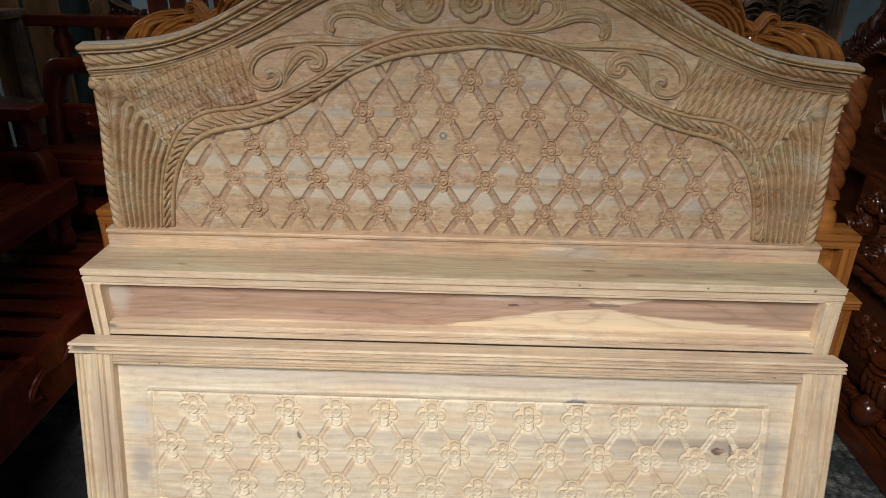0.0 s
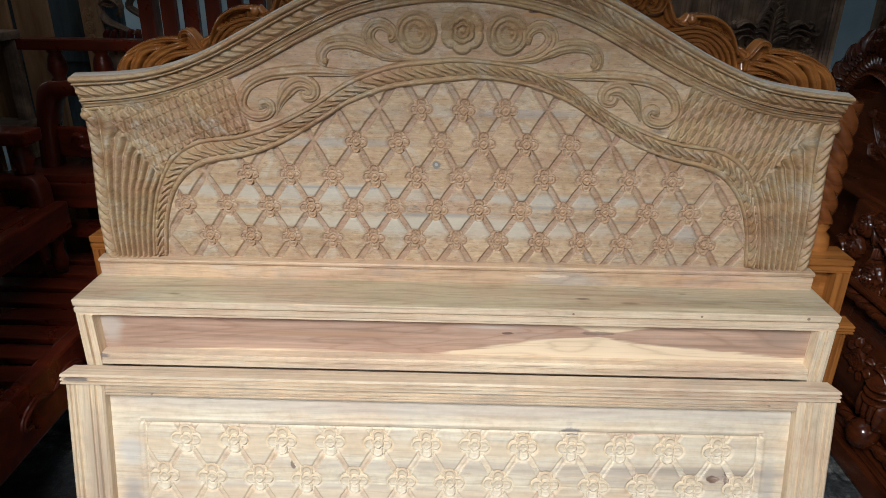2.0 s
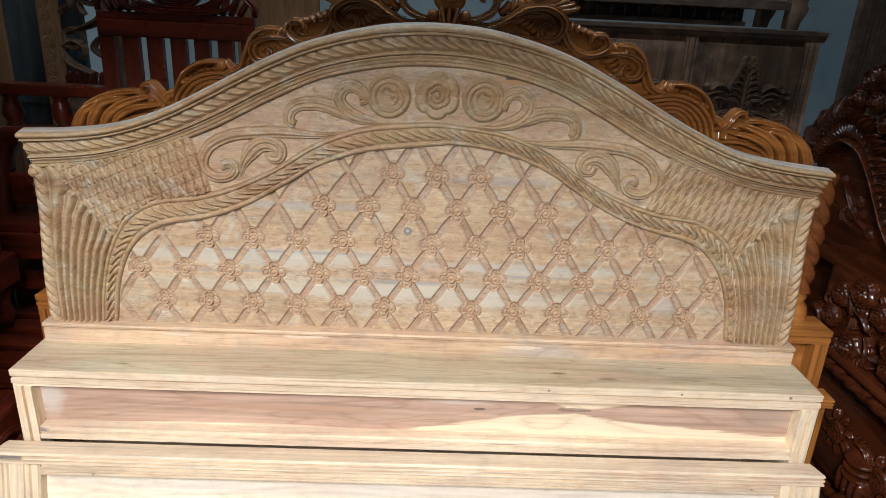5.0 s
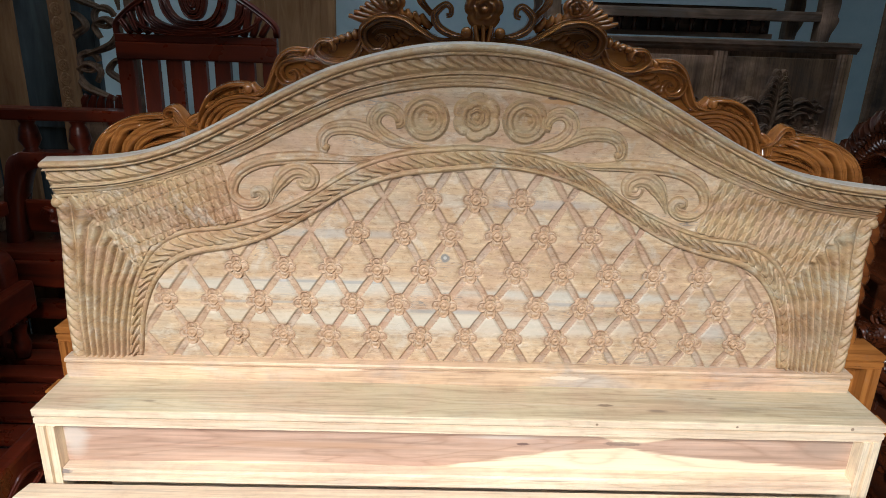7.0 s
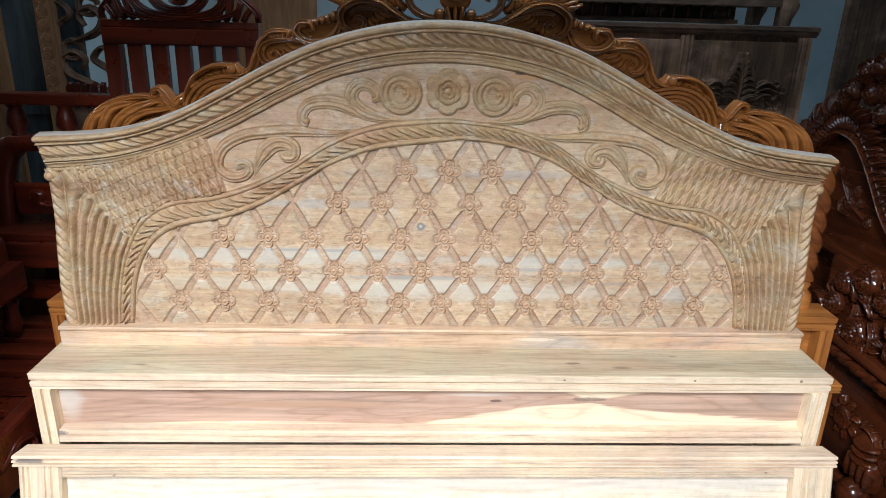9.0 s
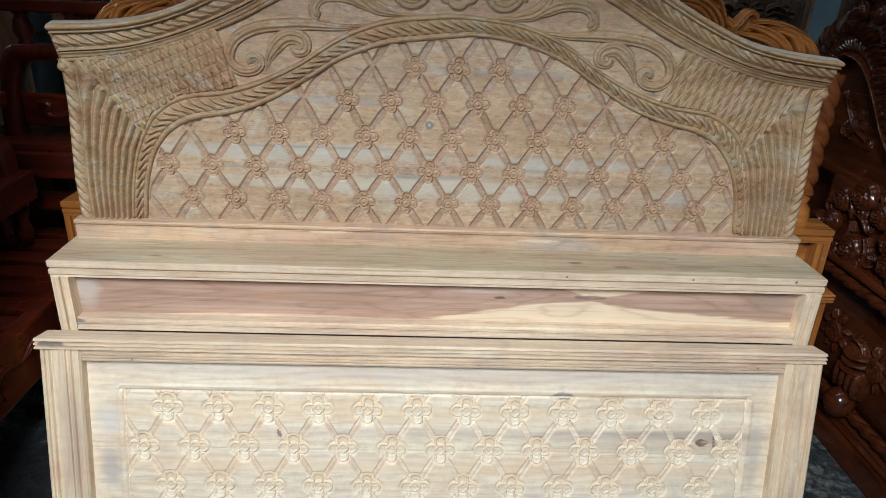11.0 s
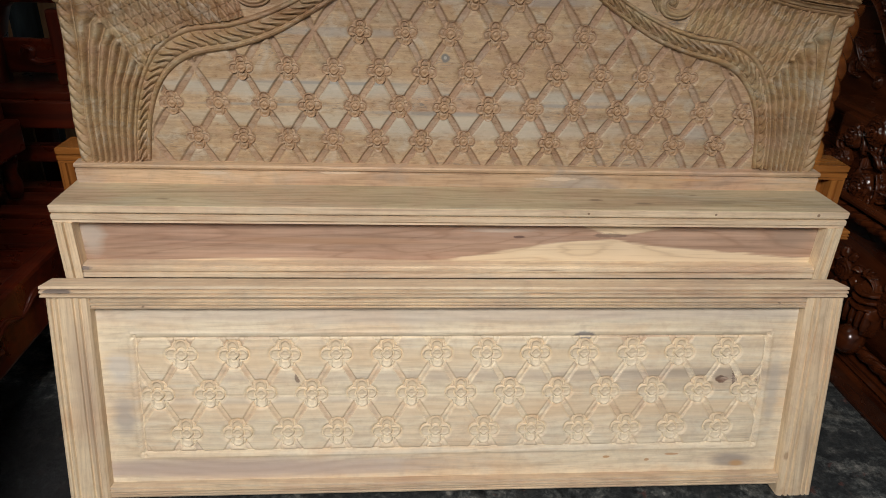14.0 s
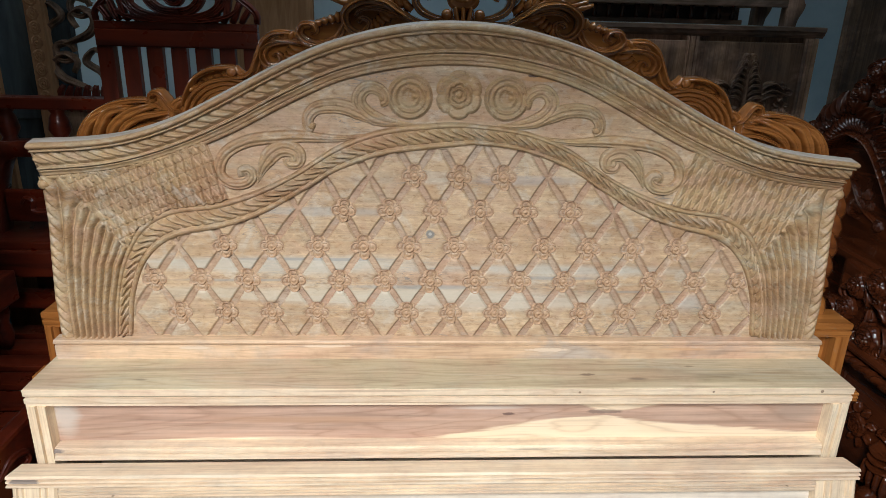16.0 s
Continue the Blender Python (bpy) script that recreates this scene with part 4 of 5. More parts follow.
me = None
for i, (x, z) in enumerate(FOOT_FLOWERS):
    ob = polar("rosette", 0.0395, cut_flower, FOOTWOOD, fb, (x, z), 0.0345, rings=34, segs=88, outline=0.26, mesh=me)
    me = ob.data
    ob.rotation_euler = (0, 0.05 * math.sin(i * 3.1), 0)
    k = 1 + 0.05 * math.sin(i * 4.3)
    ob.scale = (k, 1 + 0.15 * math.sin(i * 2.2), k)
post_prof = [(0.0, -0.05), (0.0, 0.0), (0.004, 0.003), (0.009, 0.003), (0.0112, -0.002), (0.0133, -0.002), (0.016, 0.003), (0.021, 0.004), (0.024, -0.002), (0.0262, -0.002), (0.029, 0.003), (0.058, 0.003), (0.06, -0.002), (0.0622, -0.002), (0.065, 0.003), (0.072, 0.004), (0.0748, -0.002), (0.0768, -0.002), (0.08, 0.003), (0.09, 0.002), (0.094, -0.004), (0.097, -0.05)]
for sx in (-1, 1):
    upright("post", [(0.097 - o, d) for o, d in post_prof], sx * 0.867, sx, 0.0, 0.0, 0.566, TEAK_PALE_Z, fb)
cap = [(0.0, -0.055), (0.0, 0.008), (0.002, 0.011), (0.006, 0.011), (0.008, 0.004), (0.010, 0.004), (0.012, 0.012), (0.016, 0.012), (0.018, 0.004), (0.020, 0.004), (0.022, 0.0125), (0.026, 0.012), (0.028, 0.009), (0.028, -0.055)]
extrude_x("cap_rail", cap, -0.972, 0.966, 0.0, 0.565, TEAK_PALE, fb, "reeded cap rail with a grey knot streak")
reed = [(0.0, -0.03), (0.0, 0.001), (0.006, 0.003), (0.0095, -0.003), (0.012, -0.003), (0.0135, 0.003), (0.018, 0.004), (0.0205, -0.002), (0.0225, -0.002), (0.025, 0.004), (0.031, 0.005), (0.034, -0.002), (0.0365, -0.002), (0.039, 0.003), (0.048, 0.003), (0.048, -0.03)]
extrude_x("top_rail", [(z * 0.64, d) for z, d in reed], -0.868, 0.868, 0.004, 0.5343, TEAK_PALE, fb)
extrude_x("bottom_rail", [(z * 0.62, d) for z, d in reed], -0.868, 0.868, 0.004, 0.034, TEAK_PALE, fb)

# ---- the varnished bed behind ----
def lathe(name, prof, material, parent, loc, segs=24, label=""):
    a = np.linspace(0, 2 * np.pi, segs, endpoint=False)
    co = np.array([[(r * math.cos(t), r * math.sin(t), z) for t in a] for r, z in prof])
    ob = grid_mesh(name, co, material, parent, label, closed=True)
    ob.location = loc
    return ob


def twisted_rod(name, radius, length, turns, strands, material, parent, m, label=""):
    """A rod along z with carved twisted strands."""
    z = np.linspace(0, length, max(30, int(turns * 36)))[:, None]
    a = np.linspace(0, 2 * np.pi, 40, endpoint=False)[None, :]
    r = radius * (0.7 + 0.3 * np.abs(np.sin(strands * a / 2 + np.pi * turns * z / length)) ** 0.8)
    ob = grid_mesh(name, np.stack([r * np.cos(a), r * np.sin(a), z + 0 * a], -1), material, parent, label, closed=True)
    ob.matrix_local = m
    return ob


def rose(name, r, material, parent, at, y0, up=0.35, petals=5):
    def hh(q, a):
        outer = (0.45 + 0.55 * np.abs(np.cos(petals * a / 2)) ** 0.6) * np.exp(-(((q - 0.78) / 0.2) ** 2)) * 0.75
        inner = (0.5 + 0.5 * np.abs(np.cos((petals - 1) * a / 2 + 0.7)) ** 0.6) * np.exp(-(((q - 0.46) / 0.13) ** 2))
        heart = np.clip(1 - (q / 0.27) ** 2, 0, 1) ** 0.5 * 1.15
        return r * up * np.maximum(np.maximum(outer, inner), heart) + 0.002

    return polar(name, r, hh, material, parent, at, y0, rings=14, segs=40, lobes=petals, outline=0.16)


XV, YV = 0.022, 0.69
vh = thing("varnished_headboard", "glossy honey-brown teak headboard with carved scroll crest, behind the raw one", "headboard", loc=(XV, 0.005, 0), rot=(0, 0, -1.5))
# outline of the crest, from the outer leaf to the middle
OX = [1.05, 1.035, 1.02, 0.994, 0.95, 0.896, 0.835, 0.817, 0.788, 0.774, 0.73, 0.722, 0.696, 0.651, 0.603, 0.569, 0.545, 0.518, 0.489, 0.455, 0.424, 0.414, 0.38, 0.324, 0.28, 0.2, 0.15, 0.1, 0.0]
OZ = [1.16, 1.2, 1.227, 1.268, 1.3, 1.32, 1.326, 1.345, 1.345, 1.326, 1.336, 1.358, 1.392, 1.418, 1.421, 1.408, 1.403, 1.456, 1.494, 1.51, 1.508, 1.523, 1.545, 1.56, 1.6, 1.6, 1.57, 1.55, 1.55]
xx = np.linspace(-OX[0], OX[0], 420)
zt = np.interp(np.abs(xx), OX[::-1], OZ[::-1]) - 0.006
layers = [np.c_[xx, np.full(420, y), z] for y, z in ((YV, zt * 0 + 0.745), (YV, zt - 0.004), (YV + 0.004, zt), (YV + 0.036, zt), (YV + 0.04, zt * 0 + 0.745))]
grid_mesh("board", np.stack(layers, 1), HONEY, vh, smooth=False)
# outer acanthus leaf: curl, lobes falling outward, vein and the smooth lower lip
LEAF = (
    ([(0.745, 1.29), (0.768, 1.308), (0.782, 1.33), (0.797, 1.346), (0.816, 1.343), (0.822, 1.328), (0.812, 1.322)], 0.0135, 0.046, 1),
    ([(0.8, 1.3), (0.834, 1.323), (0.897, 1.318), (0.95, 1.299), (0.994, 1.267), (1.02, 1.227), (1.03, 1.18)], 0.013, 0.045, 1),
    ([(0.86, 1.31), (0.924, 1.296), (0.95, 1.267), (0.969, 1.226), (0.975, 1.17)], 0.021, 0.058, 1),
    ([(0.92, 1.305), (0.972, 1.276), (0.993, 1.25), (1.006, 1.215), (1.01, 1.17)], 0.019, 0.05, 1),
    ([(0.805, 1.315), (0.859, 1.299), (0.9, 1.277), (0.928, 1.248), (0.94, 1.21), (0.945, 1.17)], 0.021, 0.052, 1),
    ([(0.78, 1.292), (0.845, 1.282), (0.886, 1.262), (0.908, 1.235), (0.915, 1.19)], 0.016, 0.042, 1),
    ([(0.745, 1.258), (0.8, 1.266), (0.847, 1.257), (0.892, 1.237), (0.91, 1.2)], 0.008, 0.036, 1),
    ([(0.73, 1.33), (0.75, 1.322), (0.768, 1.3), (0.77, 1.27)], 0.017, 0.03, 1),
)
SHELL_TOP = [(0.572, 1.398), (0.6, 1.412), (0.652, 1.41), (0.697, 1.386), (0.722, 1.35), (0.738, 1.31)]
SHELL_OUT = [(0.522, 1.366), (0.569, 1.381), (0.617, 1.386), (0.672, 1.37), (0.716, 1.329), (0.742, 1.262)]
SHELL_IN = [(0.6, 1.325), (0.612, 1.331), (0.629, 1.332), (0.65, 1.318), (0.664, 1.296), (0.668, 1.27)]
VOLUTES = (
    ([(0.389, 1.466), (0.427, 1.482), (0.47, 1.486), (0.507, 1.473), (0.52, 1.447), (0.507, 1.424), (0.482, 1.422), (0.47, 1.438), (0.48, 1.452), (0.494, 1.444)], 0.0125, 0.05),
    ([(0.425, 1.5), (0.476, 1.503), (0.508, 1.483), (0.528, 1.443), (0.547, 1.403), (0.582, 1.389), (0.608, 1.397), (0.6, 1.41), (0.588, 1.404)], 0.0145, 0.056),
    ([(0.297, 1.575), (0.306, 1.529), (0.324, 1.497), (0.358, 1.479), (0.396, 1.482), (0.421, 1.503), (0.41, 1.526), (0.384, 1.526), (0.377, 1.51), (0.393, 1.503)], 0.0125, 0.052),
    ([(0.029, 1.542), (0.107, 1.537), (0.157, 1.559), (0.201, 1.585), (0.255, 1.59), (0.299, 1.564), (0.3, 1.529), (0.274, 1.508), (0.246, 1.517), (0.24, 1.538), (0.259, 1.546), (0.27, 1.533)], 0.0135, 0.056),
    ([(0.12, 1.538), (0.176, 1.559), (0.222, 1.571), (0.26, 1.566), (0.28, 1.549)], 0.009, 0.04),
    ([(0.03, 1.549), (0.075, 1.553), (0.111, 1.571), (0.122, 1.6), (0.098, 1.624), (0.083, 1.618), (0.082, 1.602), (0.094, 1.598)], 0.0115, 0.05),
    ([(0.13, 1.6), (0.16, 1.64), (0.13, 1.672), (0.08, 1.68), (0.03, 1.67), (0.02, 1.645)], 0.014, 0.04),
    ([(0.0, 1.53), (0.15, 1.524), (0.3, 1.488), (0.42, 1.432), (0.52, 1.372)], 0.008, 0.022),
)
# fans of leaf fingers: base line, tip line, how many
FANS = (
    ((0.408, 1.462), (0.474, 1.412), (0.452, 1.477), (0.472, 1.437), 5, 0.0085),
    ((0.316, 1.532), (0.392, 1.527), (0.322, 1.56), (0.417, 1.523), 6, 0.0085),
    ((0.168, 1.552), (0.246, 1.503), (0.208, 1.57), (0.243, 1.532), 6, 0.0085),
    ((0.43, 1.487), (0.5, 1.48), (0.42, 1.512), (0.497, 1.497), 6, 0.008),
    ((0.572, 1.392), (0.7, 1.362), (0.592, 1.42), (0.727, 1.357), 9, 0.0085),
    ((0.226, 1.608), (0.236, 1.598), (0.27, 1.645), (0.34, 1.592), 6, 0.0095),
    ((0.13, 1.568), (0.2, 1.59), (0.155, 1.602), (0.21, 1.618), 4, 0.009),
)
for sx in (1, -1):
    for pts, w, d, fl in LEAF:
        sweep("leaf_lobe", pts, w * 0.8, d, HONEY, vh, YV + 0.001, flutes=fl, n=48, flip=sx, taper=(0.5, 0.55), groove=0.3)
    for pts, w, d in VOLUTES:
        sweep("crest_volute", pts, w, d, HONEY, vh, YV + 0.001, flutes=2, n=72, flip=sx, taper=(0.5, 0.55), groove=0.5)
    for (ax0, az0), (ax1, az1), (bx0, bz0), (bx1, bz1), n, w in FANS:
        for k in range(n):
            f = k / (n - 1)
            x0, z0, x1, z1 = ax0 + (ax1 - ax0) * f, az0 + (az1 - az0) * f, bx0 + (bx1 - bx0) * f, bz0 + (bz1 - bz0) * f
            sweep("leaf_finger", [(x0, z0), ((x0 + x1) / 2 + 0.12 * (z1 - z0), (z0 + z1) / 2 - 0.12 * (x1 - x0)), (x1, z1)], w * 1.25, 0.03, HONEY, vh, YV + 0.001, flutes=1, n=14, m=9, flip=sx, taper=(0.75, 0.45), groove=0.0)
    for k in range(6):
        rib = [(a + (c - a) * k / 4.6, b + (d - b) * k / 4.6) for (a, b), (c, d) in zip(SHELL_OUT, SHELL_IN)]
        sweep("shell_rib", rib, 0.0088, 0.05 - 0.005 * k, HONEY, vh, YV + 0.001, flutes=1, n=44, flip=sx, taper=(0.8, 0.9), groove=0.15)
    sweep("shell_rim", SHELL_TOP, 0.009, 0.044, HONEY, vh, YV + 0.001, flutes=1, n=40, flip=sx, taper=(0.8, 0.8), groove=0.0)
    knob("bead", 0.012, HONEY, vh, (sx * 0.597, 1.405), YV - 0.036)
    knob("bead", 0.014, HONEY, vh, (sx * 0.042, 1.56), YV - 0.03)
    rose("crest_flower", 0.034, HONEY, vh, (sx * 0.229, 1.622), YV - 0.012, up=0.6)
    twisted_rod("twisted_column", 0.046, 0.36, 6.0, 4, CHESTNUT, vh, pose(sx * 1.075, YV + 0.0, 0.83))
    lathe("column_base", [(0.0, 0.085), (0.03, 0.085), (0.04, 0.07), (0.034, 0.055), (0.045, 0.04), (0.05, 0.02), (0.05, 0.0)], HONEY, vh, (sx * 1.075, YV, 0.745))
rose("centre_flower", 0.05, HONEY, vh, (0.0, 1.615), YV - 0.012, up=0.6)
rose("centre_flower", 0.034, HONEY, vh, (0.0, 1.675), YV - 0.004, up=0.6)
for dx in (-0.014, 0.0, 0.014):
    sweep("stem", [(dx * 0.6, 1.525), (dx, 1.545), (dx * 1.5, 1.58)], 0.009, 0.045, HONEY, vh, YV, flutes=1, n=20, taper=(0.9, 0.9), groove=0.0)
part("finial_backing", box(-0.03, 0.03, YV + 0.002, YV + 0.03, 1.53, 1.69, bev=0.004), HONEY, vh)
vw, vy = 1.1575, 0.58
vb = part("storage_box", box(-vw + 0.012, vw - 0.012, vy + 0.046, 0.74, 0.0, 0.724), HONEY, vh, "honey-varnished storage box with framed front")
part("top_board", box(-vw, vw, vy + 0.002, YV - 0.001, 0.725, 0.745), HONEY, vb)
extrude_x("top_rail", fr, -vw, vw, vy + 0.018, 0.6995, HONEY, vb)
for sx in (-1, 1):
    upright("stile", [(0.045 - z, d) for z, d in fr], sx * (vw - 0.045), sx, vy + 0.018, 0.0, 0.6995, HONEY_Z, vb)
part("front_panel", box(-vw + 0.07, vw - 0.07, vy + 0.03, vy + 0.042, 0.1, 0.7, bev=0), HONEY, vb)
vf = thing("varnished_footboard", "honey-brown varnished footboard standing against the varnished box", "footboard", loc=(XV, 0.515, 0), rot=(0, 0, -2.5))
extrude_x("cap_rail", cap, -vw - 0.004, vw + 0.004, 0.0, 0.55, HONEY, vf)
part("panel", box(-vw + 0.08, vw - 0.08, 0.012, 0.03, 0.05, 0.55), HONEY, vf)
for sx in (-1, 1):
    upright("post", [(0.097 - o, d) for o, d in post_prof], sx * (vw - 0.105), sx, 0.002, 0.0, 0.551, HONEY_Z, vf)

def bent_bar(name, outer, inner, a0, a1, axis, material, parent):
    """A bar bent along two outlines in an upright plane, a0 to a1 thick along x or y, with softened edges."""
    o, _ = curve_through(*zip(*outer))(40)
    i, _ = curve_through(*zip(*inner))(40)
    e = 0.006
    ring = []
    for f, a in ((0.04, a0), (0.0, a0 + e), (0.0, a1 - e), (0.04, a1), (0.96, a1), (1.0, a1 - e), (1.0, a0 + e), (0.96, a0)):
        p = o * (1 - f) + i * f
        c = np.full(len(p), a)
        ring.append(np.stack([c, p[:, 0], p[:, 1]] if axis == "x" else [p[:, 0], c, p[:, 1]], -1))
    return grid_mesh(name, np.stack(ring, 1), material, parent, closed=True)


# ---- carved dark sofa on the right, facing across the shed ----
sf = thing("carved_sofa", "dark glossy red-brown sofa densely carved with roses and rope edges", "sofa", loc=(1.39, 0.6, 0), rot=(0, 0, -90))


def spiral_rose(name, r, at, y0, turn=0.0, deep=0.6):
    """A full rose: overlapping petals stepping up in a spiral to a tight bud."""

    def hh(q, a):
        dome = np.sqrt(np.clip(1.04 - q**2, 0, 1))
        arms = (3.3 * q - 3 * (a + turn) / (2 * np.pi)) % 1.0
        ring = (5.0 * q**0.8 + (a + turn) / (2 * np.pi)) % 1.0
        return r * deep * dome * (0.45 + 0.32 * arms**0.6 + 0.3 * ring**0.6) + 0.002

    return polar(name, r, hh, DARKRED, sf, at, y0, rings=24, segs=48, lobes=5, outline=0.16, turn=turn)


def acanthus(name, pts, w, d, y0, fingers=5, flip=1):
    """A leaf with a fluted spine that curls, and fingers fanning off one side."""
    sweep(name, pts, w, d, DARKRED, sf, y0, flutes=2, n=40, m=13, taper=(0.5, 0.5), groove=0.55)
    p, _ = curve_through(*zip(*pts))(fingers + 3)
    for k in range(1, fingers + 1):
        dx, dz = p[k + 1] - p[k - 1]
        ln = math.hypot(dx, dz) + 1e-6
        nx, nz = -dz / ln * flip, dx / ln * flip
        q = 2.3 * w * (1 - 0.09 * k)
        sweep("leaf_finger", [(p[k][0], p[k][1]), (p[k][0] + nx * q * 0.6 + dx / ln * q * 0.25, p[k][1] + nz * q * 0.6 + dz / ln * q * 0.25), (p[k][0] + nx * q + dx / ln * q * 0.8, p[k][1] + nz * q + dz / ln * q * 0.8)], w * 0.45, d * 0.8, DARKRED, sf, y0, flutes=1, n=10, m=7, taper=(0.8, 0.3), groove=0.0)


part("plinth", box(-0.7, 1.02, -0.078, 0.5, 0.0, 0.09, bev=0.012), DARKRED, sf)
extrude_x("plinth_moulding", [(0.0, 0.0), (0.0, 0.062), (0.014, 0.072), (0.022, 0.06), (0.03, 0.06), (0.04, 0.05), (0.06, 0.04), (0.06, 0.0)], -0.7, 1.02, 0.0, 0.09, DARKRED, sf)
twisted_rod("lower_rope", 0.02, 1.7, 30, 3, DARKRED, sf, pose(-0.7, -0.055, 0.165, 0, 90, 0))
# the bellied skirt
extrude_x("skirt", [(0.15, 0.0), (0.15, 0.02), (0.2, 0.045), (0.27, 0.06), (0.34, 0.063), (0.41, 0.052), (0.47, 0.03), (0.51, 0.02), (0.51, -0.02)], -0.7, 1.02, 0.0, 0.0, DARKRED, sf, "smooth bellied skirt with carved flowers")
part("seat", box(-0.6, 1.02, -0.02, 0.8, 0.51, 0.545, bev=0.012), DARKRED, sf)
twisted_rod("rope_edge", 0.021, 1.7, 26, 3, DARKRED, sf, pose(-0.7, -0.07, 0.555, 0, 90, 0))
extrude_x("rope_ledge", [(0.0, -0.03), (0.0, 0.07), (0.012, 0.088), (0.02, 0.088), (0.03, 0.07), (0.03, -0.03)], -0.7, 1.02, 0.0, 0.577, DARKRED, sf)
part("arm_block", box(-0.3, 0.36, -0.03, 0.05, 0.56, 0.83, bev=0.02), DARKRED, sf)
part("arm_rest", box(-0.45, 0.3, -0.01, 0.44, 0.815, 0.85, bev=0.012), DARKRED, sf)
part("arm_cap", box(-0.08, 0.3, 0.01, 0.34, 0.85, 0.885, bev=0.012), DARKRED, sf)
rnd = random.Random(4)
for x, z, r in ((-0.171, 0.775, 0.042), (-0.071, 0.82, 0.052), (0.03, 0.79, 0.046), (-0.067, 0.638, 0.05), (0.104, 0.732, 0.05), (0.115, 0.662, 0.044), (0.166, 0.628, 0.04), (-0.2, 0.69, 0.042), (0.2, 0.78, 0.048), (0.28, 0.7, 0.05), (-0.14, 0.6, 0.035)):
    spiral_rose("carved_rose", r, (x, z), -0.045, turn=rnd.uniform(0, 6), deep=0.75)
for x, z, a, w, fl in ((-0.12, 0.72, 0.5, 0.017, 1), (-0.02, 0.7, 1.2, 0.018, -1), (0.05, 0.64, 2.2, 0.018, 1), (0.01, 0.745, 0.2, 0.015, 1), (-0.16, 0.65, -0.6, 0.016, -1), (0.16, 0.72, 1.8, 0.018, 1), (-0.02, 0.6, 0.1, 0.015, -1), (0.24, 0.64, 0.9, 0.018, -1), (-0.24, 0.62, 1.0, 0.016, 1), (0.08, 0.79, -0.4, 0.015, 1), (-0.26, 0.76, -0.9, 0.016, -1), (0.3, 0.62, 1.9, 0.017, 1)):
    pts = [(x + 0.1 * q * math.cos(a + 1.5 * q), z + 0.1 * q * math.sin(a + 1.5 * q)) for q in (0.0, 0.25, 0.5, 0.75, 1.0)]
    acanthus("carved_leaf", pts, w, 0.04, -0.028, flip=fl)
# the two medallions and running leaves on the skirt
for x, z in ((-0.007, 0.372), (0.216, 0.362), (0.52, 0.362), (0.82, 0.362)):
    spiral_rose("skirt_flower", 0.04, (x, z), -0.066, turn=x * 9, deep=0.4)
    for k in range(8):
        a = k * math.pi / 4 + 0.3
        sweep("skirt_petal", [(x + 0.036 * math.cos(a), z + 0.036 * math.sin(a)), (x + 0.056 * math.cos(a + 0.15), z + 0.056 * math.sin(a + 0.15)), (x + 0.074 * math.cos(a), z + 0.074 * math.sin(a))], 0.014, 0.02, DARKRED, sf, -0.056, flutes=2, n=12, m=9, taper=(0.5, 0.4))
    for fl in (-1, 1):
        acanthus("skirt_leaf", [(x + 0.075, z + 0.015 * fl), (x + 0.11, z + 0.03 * fl), (x + 0.14, z + 0.025 * fl), (x + 0.16, z + 0.005 * fl)], 0.011, 0.022, -0.054, fingers=3, flip=fl)
# claw feet gripping a ball
for x in (0.146, 0.72):
    lathe("claw_ball", [(0.0, 0.095), (0.02, 0.092), (0.038, 0.08), (0.047, 0.058), (0.047, 0.04), (0.038, 0.015), (0.02, 0.0), (0.0, 0.0)], DARKRED, sf, (x, -0.09, 0.152), segs=28)
    for k in range(4):
        xk = x - 0.045 + 0.03 * k
        sweep("claw", [(xk, 0.34), (xk + 0.004, 0.3), (xk + 0.002, 0.265), (xk - 0.003, 0.235)], 0.0155, 0.05, DARKRED, sf, -0.06, flutes=1, n=20, m=11, taper=(0.7, 0.5), groove=0.0)
    for k in range(3):
        sweep("claw_scale", [(x - 0.05, 0.33 + 0.025 * k), (x, 0.318 + 0.025 * k), (x + 0.05, 0.33 + 0.025 * k)], 0.013, 0.055, DARKRED, sf, -0.06, flutes=1, n=16, m=9, taper=(0.7, 0.6), groove=0.0)
# backrest: sunk dark panel under a flowing fluted arch with a beaded inner rope and a leafy, rose-topped crest
part("back_panel", box(-0.86, 0.4, 0.17, 0.2, 0.5, 1.2, bev=0.01), DARKRED, sf)
part("back_rail", box(-0.9, 0.4, 0.1, 0.17, 0.77, 0.825, bev=0.012), DARKRED, sf)
ARCH_OUT = [(-0.85, 1.08), (-0.832, 1.133), (-0.774, 1.196), (-0.704, 1.252), (-0.617, 1.262), (-0.513, 1.216), (-0.422, 1.125), (-0.323, 1.01), (-0.235, 0.944), (-0.1, 0.9)]
ARCH_IN = [(-0.77, 1.07), (-0.743, 1.115), (-0.693, 1.155), (-0.65, 1.172), (-0.609, 1.174), (-0.511, 1.145), (-0.404, 1.051), (-0.316, 0.955), (-0.22, 0.885), (-0.1, 0.84)]


def arch_profile(s, t):
    flute = 0.02 * np.sin(np.pi * np.clip(t / 0.72, 0, 1)) ** 0.5 * (0.35 + 0.65 * strand(s / 0.021 + 0.8 * t, 0.6))
    bead = 0.03 * np.sin(np.pi * np.clip((t - 0.74) / 0.26, 0, 1)) ** 0.6 * (0.75 + 0.25 * strand(s / 0.016 - 1.5 * t, 0.7))
    return 0.035 + np.where(t < 0.73, flute, bead)


